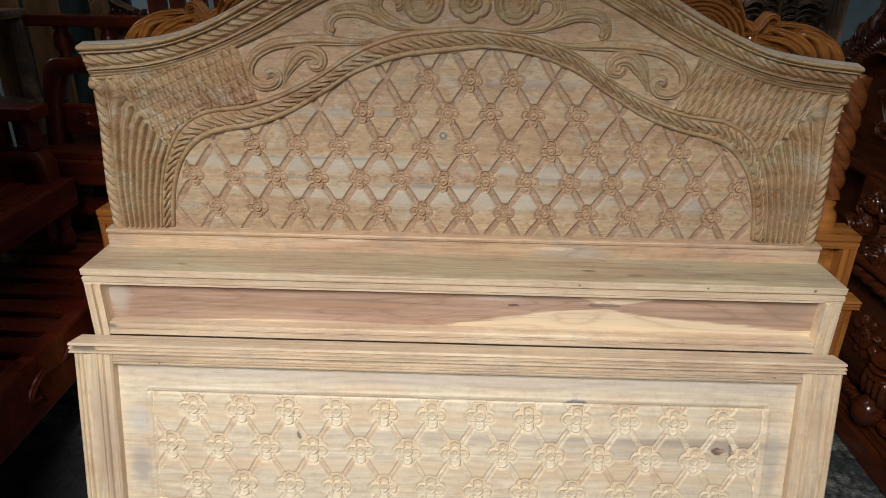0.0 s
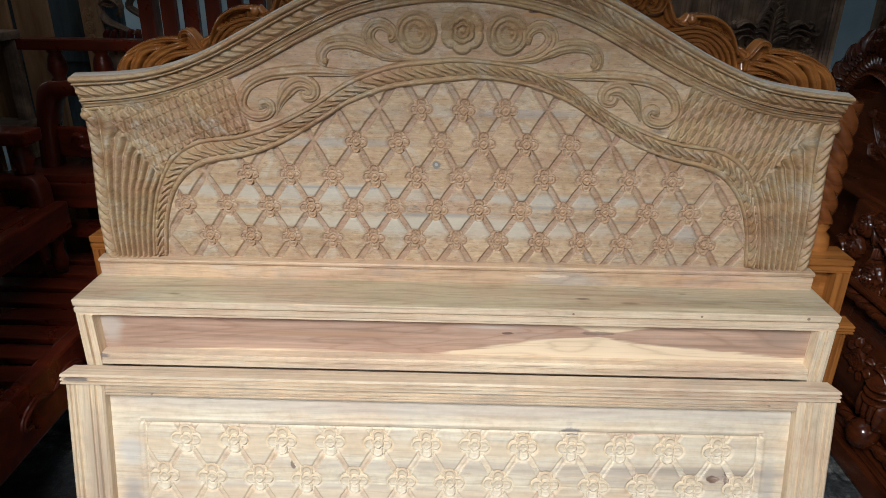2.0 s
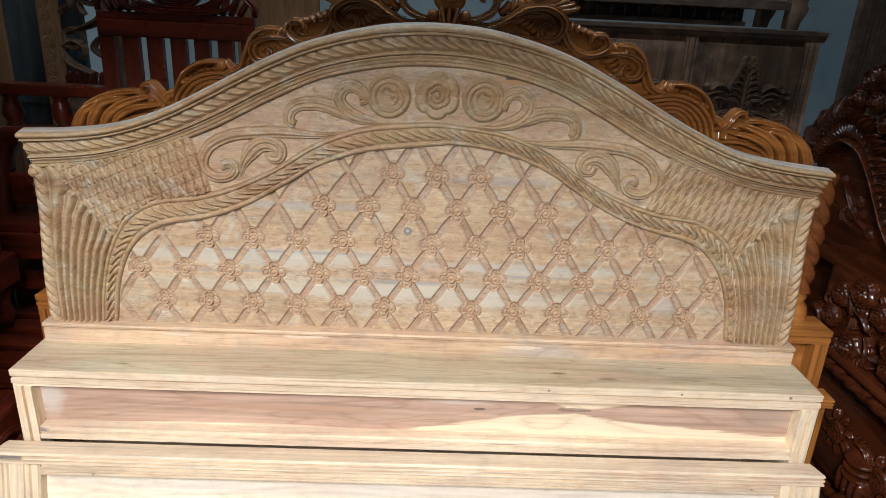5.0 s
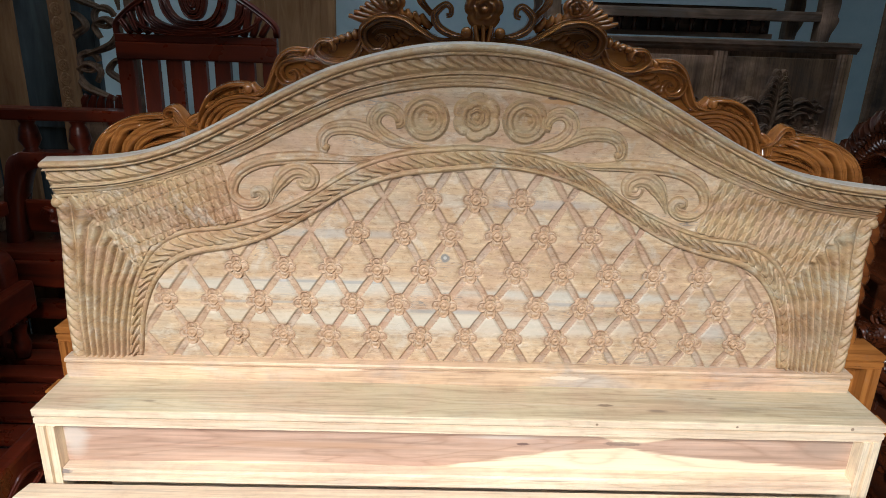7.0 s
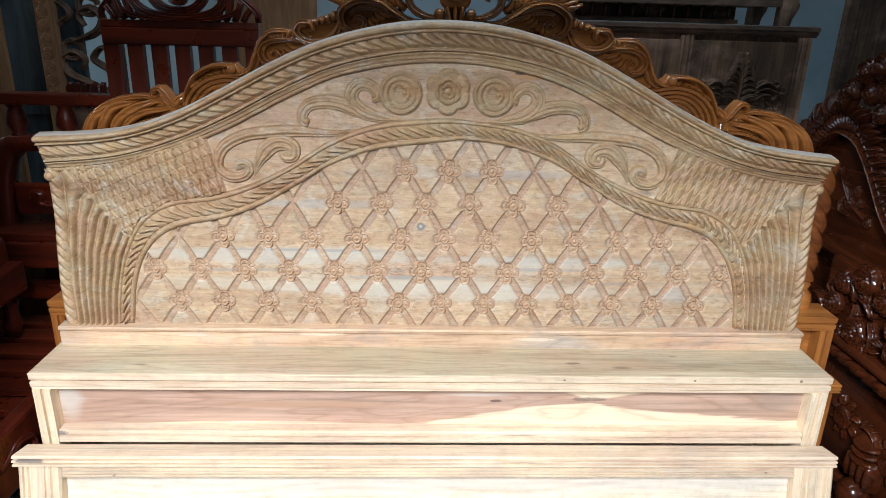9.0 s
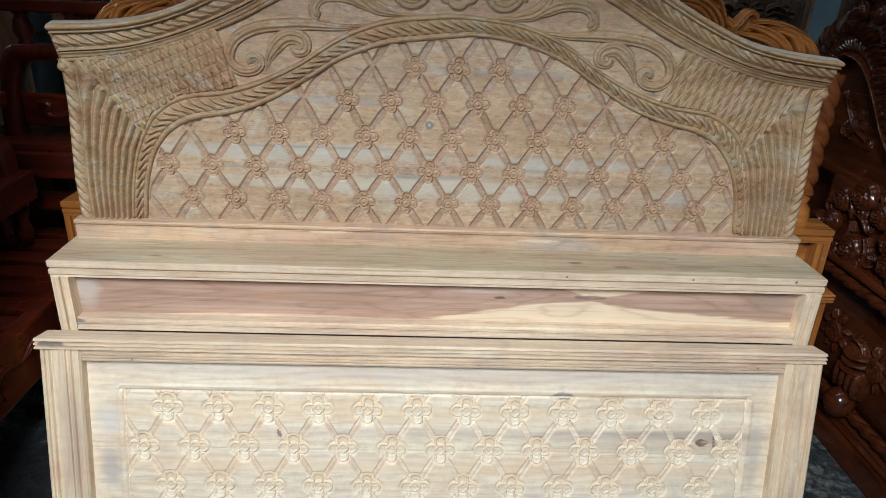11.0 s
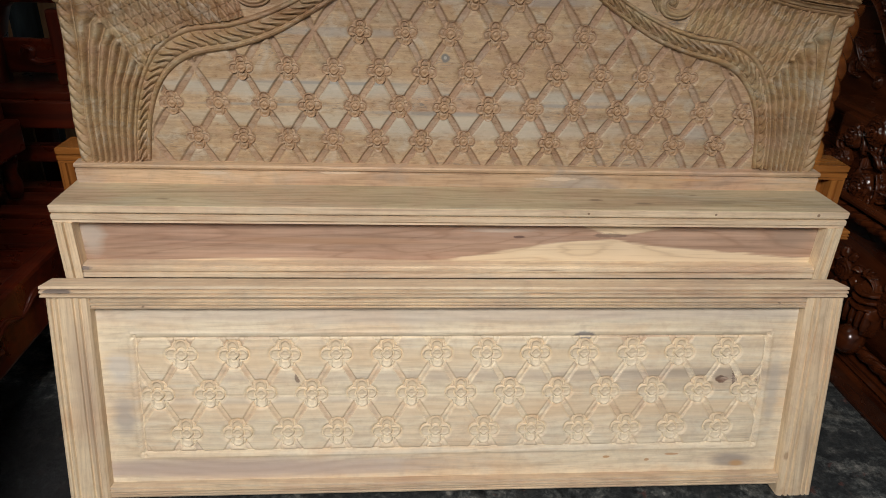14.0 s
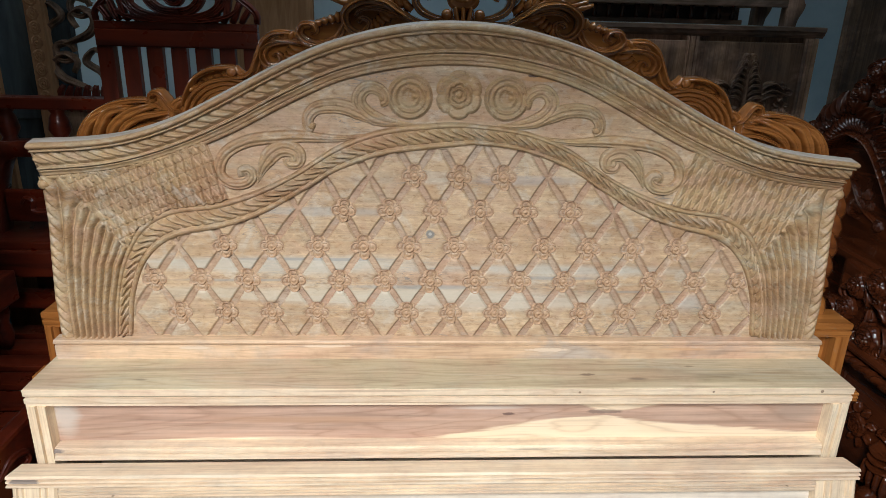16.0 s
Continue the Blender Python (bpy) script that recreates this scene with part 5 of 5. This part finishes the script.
moulding("arch_band", curve_through(*zip(*ARCH_OUT))(420), curve_through(*zip(*ARCH_IN))(420), 26, arch_profile, 0.17, DARKRED, sf, label="fluted arch with a twisted inner edge")
p, _ = curve_through(*zip(*ARCH_OUT))(34)
for k in range(1, 30):
    (x, z), (dx, dz) = p[k], p[k + 1] - p[k - 1]
    ln = math.hypot(dx, dz)
    nx, nz = -dz / ln, dx / ln
    h = 0.05 + 0.012 * (k % 3)
    sweep("crest_leaf", [(x - nx * 0.012, z - nz * 0.012), (x + nx * h * 0.6 + dx / ln * 0.012, z + nz * h * 0.6 + dz / ln * 0.012), (x + nx * h + dx / ln * 0.03, z + nz * h + dz / ln * 0.03)], 0.013, 0.04, DARKRED, sf, 0.13, flutes=2, n=14, m=11, taper=(0.8, 0.15), groove=0.6)
for lift_, w in ((0.1, 0.016), (0.135, 0.013), (0.165, 0.016)):
    sweep("crest_stem", [(x0 + 0.75 * lift_, z0 + lift_ * 1.05) for x0, z0 in ARCH_OUT[4:]], w, 0.05, DARKRED, sf, 0.15, flutes=1, n=70, m=11, taper=(0.8, 0.8), groove=0.1)
pb, _ = curve_through(*zip(*[(x0 + 0.088, z0 + 0.123) for x0, z0 in ARCH_OUT[4:]]))(34)
for x, z in pb:
    knob("bead", 0.0085, DARKRED, sf, (x, z), 0.12)
part("crest_board", box(-0.5, 0.3, 0.15, 0.19, 1.08, 1.36, bev=0.03), DARKRED, sf)
for x, z, r in ((-0.595, 1.344, 0.045), (-0.53, 1.412, 0.05), (-0.453, 1.433, 0.052), (-0.633, 1.3, 0.036), (-0.49, 1.34, 0.042), (-0.4, 1.36, 0.045), (-0.36, 1.42, 0.045), (-0.42, 1.28, 0.036)):
    spiral_rose("crest_rose", r, (x, z), 0.12, turn=rnd.uniform(0, 6), deep=0.9)
for x, z, r in ((-0.65, 1.041, 0.02), (-0.53, 0.986, 0.024), (-0.55, 0.937, 0.03), (-0.435, 0.896, 0.024), (-0.5, 0.95, 0.02)):
    spiral_rose("panel_flower", r, (x, z), 0.168, turn=x * 7, deep=0.6)
for pts in ([(-0.65, 1.04), (-0.6, 1.0), (-0.55, 0.95), (-0.5, 0.92), (-0.44, 0.9)], [(-0.57, 0.97), (-0.6, 0.94), (-0.59, 0.9), (-0.54, 0.89)]):
    acanthus("panel_spray", pts, 0.009, 0.022, 0.17, fingers=5)

# ---- weathered carved cabinet ----
cb = thing("old_cabinet", "weathered grey-brown wooden cabinet with a carved palmette panel", "cabinet", loc=(1.17, 1.6, 0.0))
part("carcass", box(-0.62, 0.375, 0.03, 0.45, 0.0, 1.506), OLD, cb)
extrude_x("cornice", [(0.0, 0.0), (0.0, 0.01), (0.008, 0.014), (0.012, 0.022), (0.022, 0.024), (0.026, 0.03), (0.04, 0.032), (0.043, 0.0)], -0.65, 0.4, 0.03, 1.505, OLD_X, cb)
for x0, x1 in ((-0.16, -0.115), (0.325, 0.375), (-0.62, -0.58)):
    upright("stile", [(0, -0.02), (0, 0.024), (0.006, 0.03), (0.012, 0.024), (0.018, 0.03), (0.03, 0.03), (0.036, 0.024), (x1 - x0, 0.03), (x1 - x0, -0.02)], x0, 1, 0.03, 0.0, 1.504, OLD, cb)
for x0, x1, cx in ((-0.115, 0.325, 0.105), (-0.58, -0.16, -0.37)):
    pn = part("panel", box(x0, x1, 0.012, 0.032, 0.1, 1.485), OLD, cb)
    sweep("palmette_leaf", [(cx, 1.2), (cx, 1.3), (cx, 1.43)], 0.011, 0.03, OLD, pn, 0.012, flutes=2, n=24, taper=(0.8, 0.3))
    for k in range(8):
        z, w = 1.235 + 0.0235 * k, 0.088 - 0.0095 * k
        for s_ in (-1, 1):
            sweep("palmette_leaf", [(cx, z), (cx + s_ * 0.3 * w, z + 0.03), (cx + s_ * 0.7 * w, z + 0.036), (cx + s_ * w, z + 0.02), (cx + s_ * 0.96 * w, z + 0.002), (cx + s_ * 0.84 * w, z + 0.006)], 0.0085, 0.036, OLD, pn, 0.012, flutes=1, n=28, m=9, taper=(0.7, 0.7))
    for s_ in (-1, 1):
        for k, (z, reach) in enumerate(((1.31, 0.16), (1.285, 0.19), (1.262, 0.15))):
            sweep("palmette_scroll", [(cx + s_ * 0.05, z - 0.02), (cx + s_ * 0.09, z + 0.012), (cx + s_ * 0.12, z + 0.014), (cx + s_ * (reach - 0.015), z - 0.004), (cx + s_ * reach, z + 0.01), (cx + s_ * (reach - 0.012), z + 0.022)], 0.0105, 0.042, OLD, pn, 0.012, flutes=2, n=36)
        for q in range(5):
            a = 0.9 * q
            sweep("palmette_rosette", [(cx + s_ * 0.155 + 0.008 * math.cos(a * 1.4), 1.235 + 0.008 * math.sin(a * 1.4)), (cx + s_ * 0.155 + 0.026 * math.cos(a * 1.4 + 0.3), 1.235 + 0.022 * math.sin(a * 1.4 + 0.3)), (cx + s_ * 0.155 + 0.034 * math.cos(a * 1.4), 1.235 + 0.028 * math.sin(a * 1.4))], 0.011, 0.036, OLD, pn, 0.012, flutes=1, n=12, m=9)
        for k in range(5):
            z = 1.212 - 0.021 * k
            sweep("palmette_band", [(cx + s_ * 0.015, z - 0.01), (cx + s_ * 0.05, z + 0.012), (cx + s_ * 0.1, z + 0.002), (cx + s_ * 0.15, z - 0.012), (cx + s_ * 0.195, z - 0.004)], 0.0085, 0.036, OLD, pn, 0.012, flutes=1, n=30, m=9, taper=(0.7, 0.8))
        sweep("palmette_volute", [(cx, 1.19), (cx + s_ * 0.03, 1.225), (cx + s_ * 0.05, 1.205), (cx + s_ * 0.035, 1.185), (cx + s_ * 0.025, 1.2)], 0.009, 0.046, OLD, pn, 0.012, flutes=1, n=28, m=9)
# low bench lying on the cabinet
bn = thing("bench", "weathered brown wooden bench stored on the cabinet", "bench", loc=(1.05, 1.72, 1.547))
for y in (0.0, 0.27):
    for x, sgn in ((0.437, 1), (-0.66, -1)):
        # square leg whose outer face swells in a cut bracket
        outer = [(x + sgn * o, z) for o, z in ((0.018, 0.0), (0.024, 0.03), (0.04, 0.06), (0.047, 0.085), (0.038, 0.1), (0.042, 0.14), (0.036, 0.2), (0.036, 0.3))]
        inner = [(x - sgn * o, z) for o, z in ((0.028, 0.0), (0.028, 0.05), (0.027, 0.08), (0.026, 0.11), (0.026, 0.14), (0.026, 0.18), (0.026, 0.24), (0.026, 0.3))]
        bent_bar("leg", outer, inner, y, y + 0.06, "y", OLD, bn)
part("front_rail", box(-0.63, 0.412, 0.006, 0.04, 0.074, 0.112, bev=0.004), OLD_X, bn)
part("back_rail", box(-0.63, 0.412, 0.28, 0.32, 0.074, 0.112, bev=0.004), OLD_X, bn)
part("seat", box(-0.7, 0.5, -0.02, 0.35, 0.3, 0.33, bev=0.006), OLD_X, bn)
# turned spindle rail stored behind the bench
sp = thing("spindle_rail", "dark unfinished rail of turned spindles lying under the bench", "rail", loc=(1.0, 1.985, 1.548))
# added near-black board that fills the dark gap under the bench
part("backing", box(-0.5, 0.4, 0.042, 0.056, 0.0, 0.13, bev=0.002), OLD_DARK, sp)
part("lower_bar", box(-0.5, 0.4, 0.0, 0.04, 0.0, 0.02), OLD_X, sp)
part("upper_bar", box(-0.5, 0.4, 0.0, 0.04, 0.1, 0.125), OLD_X, sp)
for k in range(14):
    lathe("spindle", [(0.008, 0.0), (0.012, 0.015), (0.007, 0.03), (0.014, 0.055), (0.007, 0.075), (0.01, 0.085)], DARKRED, sp, (-0.46 + 0.063 * k, 0.02, 0.018), segs=12)

# ---- red-varnished armchair with a sunburst back ----
ac = thing("armchair", "dark red varnished wooden armchair with slatted back and sunburst crest", "chair", loc=(-0.862, 1.21, -0.018))
W2 = 0.263
part("top_rail", box(-W2, W2, 0.0, 0.04, 1.45, 1.505, bev=0.004), RED, ac)
part("lower_rail", box(-W2, W2, 0.0, 0.04, 0.98, 1.05, bev=0.004), RED, ac)
for i in range(7):
    x0 = -W2 + i * (2 * W2 - 0.05) / 6
    w = 0.052
    part("slat", box(x0, x0 + w, 0.004, 0.034, 1.04, 1.452, bev=0.003), RED_Z, ac)
RIM = [(-0.261, 1.53), (-0.259, 1.562), (-0.215, 1.602), (-0.15, 1.645), (-0.08, 1.685), (0.0, 1.702), (0.08, 1.685), (0.15, 1.645), (0.215, 1.602), (0.259, 1.562), (0.261, 1.53)]
sweep("sunburst_rim", RIM, 0.012, 0.03, RED, ac, 0.02, flutes=1, n=60, m=9, taper=(0.9, 0.9))
rim, _ = curve_through(*zip(*RIM))(200)
for half_w, low, w in ((0.012, 1.622, 0.009), (0.026, 1.603, 0.008), (0.041, 1.587, 0.009), (0.092, 1.568, 0.0085), (0.106, 1.555, 0.0085), (0.157, 1.547, 0.0085), (0.171, 1.537, 0.0085), (0.213, 1.533, 0.0085)):
    # each loop hangs from the rim, dips towards the base and rises again
    zr = float(np.interp(half_w, rim[100:, 0], rim[100:, 1])) - 0.004
    us = [(half_w * math.sin(q), low + (zr - low) * (1 - math.cos(q)) ** 1.3) for q in np.linspace(-math.pi / 2, math.pi / 2, 13)]
    sweep("sunburst_loop", us, w, 0.03, RED, ac, 0.016, flutes=1, n=60, m=9, taper=(0.95, 0.95))
for sx in (-1, 1):
    for k in range(4):
        x0 = 0.12 + 0.03 * k
        sweep("sunburst_ray", [(sx * x0, 1.53), (sx * (x0 + 0.012), 1.55), (sx * (x0 + 0.03), float(np.interp(x0 + 0.03, rim[100:, 0], rim[100:, 1])) - 0.006)], 0.011, 0.026, RED, ac, 0.016, flutes=1, n=16, m=9, taper=(0.9, 0.9))
part("sunburst_base", box(-W2, W2, 0.003, 0.037, 1.505, 1.53, bev=0.004), RED, ac)
part("seat_rail", box(-0.85, W2, -0.08, 0.0, 0.66, 0.76, bev=0.01), RED, ac)
part("seat", box(-0.85, W2, -0.07, 0.5, 0.76, 0.79, bev=0.006), RED, ac)
part("stretcher", box(-0.85, W2, -0.05, 0.0, 0.525, 0.588, bev=0.008), RED, ac)
part("arm", box(-0.74, -W2, 0.02, 0.1, 1.235, 1.275, bev=0.006), RED, ac)
for x in (-0.625, -0.45, -0.32):
    lathe("baluster", [(0.026, 0.0), (0.03, 0.01), (0.022, 0.02), (0.038, 0.05), (0.03, 0.09), (0.022, 0.105), (0.03, 0.115), (0.03, 0.13)], RED, ac, (x, 0.06, 1.115), segs=18)
bent_bar("arm_post", [(-0.75, 0.77), (-0.731, 0.95), (-0.712, 1.05), (-0.7, 1.09), (-0.672, 1.117), (-0.62, 1.124), (-0.25, 1.124)], [(-0.693, 0.77), (-0.672, 0.95), (-0.645, 1.035), (-0.632, 1.055), (-0.61, 1.066), (-0.58, 1.07), (-0.25, 1.07)], 0.02, 0.1, "y", RED_Z, ac)
for x in (-0.5, -0.28):
    part("arm_post", box(x, x + 0.07, 0.02, 0.09, 0.79, 1.05, bev=0.01), RED_Z, ac)
part("arm_panel", box(-0.67, -W2, 0.035, 0.06, 0.83, 0.95, bev=0.01), RED, ac)
sweep("arm_scroll", [(-0.62, 0.89), (-0.6, 0.92), (-0.57, 0.91), (-0.575, 0.88), (-0.54, 0.87), (-0.48, 0.88), (-0.42, 0.87)], 0.012, 0.02, RED, ac, 0.035, flutes=2, n=40)
for x in (-0.84, W2 - 0.07):
    for y in (-0.07, 0.43):
        part("leg", box(x, x + 0.07, y, y + 0.07, 0.018, 0.67, bev=0.01), RED_Z, ac)

# ---- sofa facing across the shed, standing on the daybed ----
def sofa_side(loc, label):
    so = thing("wooden_sofa", label, "sofa", "stored red sofas", loc=loc, rot=(0, 0, 90))
    # local x runs along world y, local -y faces world x
    L0, L1 = (-1.1, 0.14)
    part("front_rail", box(L0, L1, 0.0, 0.05, 0.16, 0.27, bev=0.01), RED, so)
    for k in range(7):
        part("seat_slat", box(L0 + 0.04, L1 - 0.06, 0.06 + 0.085 * k, 0.125 + 0.085 * k, 0.245, 0.265, bev=0.004), RED, so)
    bent_bar("arm_bracket", [(0.046, 0.23), (0.042, 0.3), (0.046, 0.34), (0.065, 0.375), (0.105, 0.387), (0.24, 0.386), (0.5, 0.386)], [(0.104, 0.23), (0.1, 0.29), (0.1, 0.315), (0.108, 0.33), (0.125, 0.336), (0.24, 0.336), (0.5, 0.336)], 0.06, 0.13, "x", RED, so)
    for y in (0.195, 0.36):
        part("arm_upright", box(0.07, 0.12, y, y + 0.05, 0.25, 0.345, bev=0.008), RED_Z, so)
    lathe("baluster", [(0.024, 0.0), (0.034, 0.006), (0.026, 0.02), (0.04, 0.05), (0.03, 0.085), (0.022, 0.095), (0.032, 0.105), (0.032, 0.12)], RED, so, (0.095, 0.105, 0.385), segs=20)
    part("arm_upright", box(0.07, 0.12, 0.2, 0.25, 0.38, 0.51, bev=0.008), RED_Z, so)
    part("arm_rest", box(0.04, 0.15, 0.045, 0.62, 0.5, 0.548, bev=0.008), RED, so)
    for x in (L0 + 0.03, 0.06):
        lathe("foot", [(0.0, 0.17), (0.035, 0.17), (0.03, 0.12), (0.022, 0.09), (0.032, 0.05), (0.024, 0.0), (0.0, 0.0)], RED, so, (x + 0.03, 0.05, 0.0), segs=16)
        lathe("foot", [(0.0, 0.17), (0.035, 0.17), (0.03, 0.12), (0.022, 0.09), (0.032, 0.05), (0.024, 0.0), (0.0, 0.0)], RED, so, (x + 0.03, 0.55, 0.0), segs=16)
    part("back_frame", box(L0, L1, 0.6, 0.65, 0.17, 0.75, bev=0.01), RED, so)
    return so


sofa_side((-1.45, 0.95, 0.42), "dark red varnished wooden sofa stacked on a slatted daybed")
db = thing("daybed", "dark red wooden daybed with slatted seat and carved front rail", "daybed", loc=(-1.2, 0.0, 0))
rail = part("front_rail", box(-0.05, 0.0, -0.42, 1.3, 0.22, 0.415, bev=0.012), RED, db)
for k in range(14):
    part("slat", box(-1.0, -0.05, -0.38 + 0.118 * k, -0.3 + 0.118 * k, 0.385, 0.408, bev=0.004), RED, db)
part("back_rail", box(-1.05, -1.0, -0.42, 1.3, 0.22, 0.415, bev=0.01), RED, db)
for x in (-1.02, -0.06):
    for y in (-0.4, 1.2):
        part("leg", box(x, x + 0.06, y, y + 0.06, 0.0, 0.23, bev=0.01), RED_Z, db)
for c in (-0.1, 0.4, 0.9):
    for s_ in (-1, 1):
        sweep("carved_scroll", [(c, 0.32), (c + s_ * 0.08, 0.35), (c + s_ * 0.15, 0.33), (c + s_ * 0.16, 0.3), (c + s_ * 0.12, 0.29)], 0.014, 0.012, RED, rail, 0.0, flutes=2, n=36).matrix_local = pose(0, 0, 0, 0, 0, 90)

# ---- carved uprights, boards and shelf at the back left ----
cp = thing("carved_post", "brown wooden door post carved with running flowers", "post", loc=(-1.69, 1.95, 0))
part("shaft", box(-0.036, 0.036, 0.0, 0.06, 0.0, 2.3, bev=0.006), BROWN_Z, cp)
for k in range(9):
    rose("post_flower", 0.025, BROWN_Z, cp, (0.0, 1.17 + 0.058 * k), 0.0, up=0.22, petals=4 + k % 2 * 2).scale = (1, 1, 1.2)
op = thing("openwork_panel", "dark wooden screen pierced with carved scrolls", "screen", loc=(-1.565, 2.0, 0))
for x in (-0.16, 0.14):
    part("stile", box(x, x + 0.03, 0.0, 0.05, 0.0, 2.2, bev=0.005), OLD, op)
part("bottom_rail", box(-0.16, 0.17, 0.0, 0.05, 0.9, 1.15, bev=0.005), OLD, op)
for k in range(4):
    z, s_ = 1.2 + 0.19 * k, 1 if k % 2 else -1
    sweep("pierced_scroll", [(-s_ * 0.1, z - 0.02), (-s_ * 0.02, z + 0.01), (s_ * 0.07, z + 0.05), (s_ * 0.1, z + 0.11), (s_ * 0.05, z + 0.15), (0.0, z + 0.12), (s_ * 0.02, z + 0.07)], 0.017, 0.04, OLD, op, 0.02, flutes=2, n=48)
    sweep("pierced_stem", [(-s_ * 0.11, z), (-s_ * 0.1, z + 0.07), (-s_ * 0.04, z + 0.12), (-s_ * 0.08, z + 0.17), (-s_ * 0.12, z + 0.15)], 0.015, 0.035, OLD, op, 0.02, flutes=2, n=36)
    sweep("pierced_ring", [(s_ * 0.045 + 0.04 * math.cos(q), z + 0.16 + 0.04 * math.sin(q)) for q in np.linspace(0, 6.1, 11)], 0.012, 0.035, OLD, op, 0.02, flutes=1, n=40, m=9, taper=(1, 1))
for k in range(7):
    sweep("fan_rib", [(-0.14 + 0.045 * k, 1.1), (-0.13 + 0.04 * k, 1.17), (-0.1 + 0.035 * k, 1.22)], 0.016, 0.03, RED, op, 0.0, flutes=1, n=16, m=9)
dd = thing("dark_door", "dark blue-grey painted door leaf standing by the wall", "door", loc=(-1.93, 2.1, 0))
part("leaf", box(-0.3, 0.32, 0.0, 0.04, 0.0, 2.25, bev=0.004), SLATE, dd)
for s_ in (-0.3, 0.26):
    part("stile", box(s_, s_ + 0.06, -0.012, 0.0, 0.0, 2.25, bev=0.003), SLATE, dd)
for z in (0.1, 1.05, 2.1):
    part("rail", box(-0.24, 0.26, -0.01, 0.0, z, z + 0.08, bev=0.003), SLATE, dd)
pk = thing("plank_stack", "leaning rough brown teak planks against the wall", "planks", loc=(-1.90, 1.72, 0))
for k in range(3):
    part("plank", box(-0.35 + 0.16 * k, -0.2 + 0.16 * k, 0.03 * k, 0.03 * k + 0.025, 0.0, 2.2 - 0.1 * k, bev=0.003), BROWN_Z, pk)
sh = thing("side_table", "grey dusty wooden table top with stored boards", "table", loc=(-2.2, 1.45, 0))
part("tabletop", box(-0.5, 0.3, -0.3, 0.3, 1.2, 1.235, bev=0.005), OLD_X, sh)
part("shelf", box(-0.5, 0.3, -0.3, 0.3, 0.82, 0.85, bev=0.005), OLD_X, sh)
for x in (-0.48, 0.24):
    for y in (-0.28, 0.24):
        part("leg", box(x, x + 0.05, y, y + 0.05, 0.0, 1.2, bev=0.004), OLD, sh)
# old door leaves behind the crest
for x0, w, z1, wood in ((-0.98, 0.41, 2.3, BROWN_Z), (2.15, 0.7, 2.4, OLD)):
    dl = thing("door_leaf", "brown panelled wooden door leaf leaning on the wall", "door", loc=(x0, 2.4, 0))
    part("leaf", box(0, w, 0.0, 0.035, 0.0, z1, bev=0.004), wood, dl)
    for s_ in (0.0, w - 0.07):
        part("stile", box(s_, s_ + 0.07, -0.014, 0.0, 0.0, z1, bev=0.003), wood, dl)
    for z in (0.1, 1.0, 1.9):
        part("rail", box(0.07, w - 0.07, -0.012, 0.0, z, z + 0.1, bev=0.003), wood, dl)
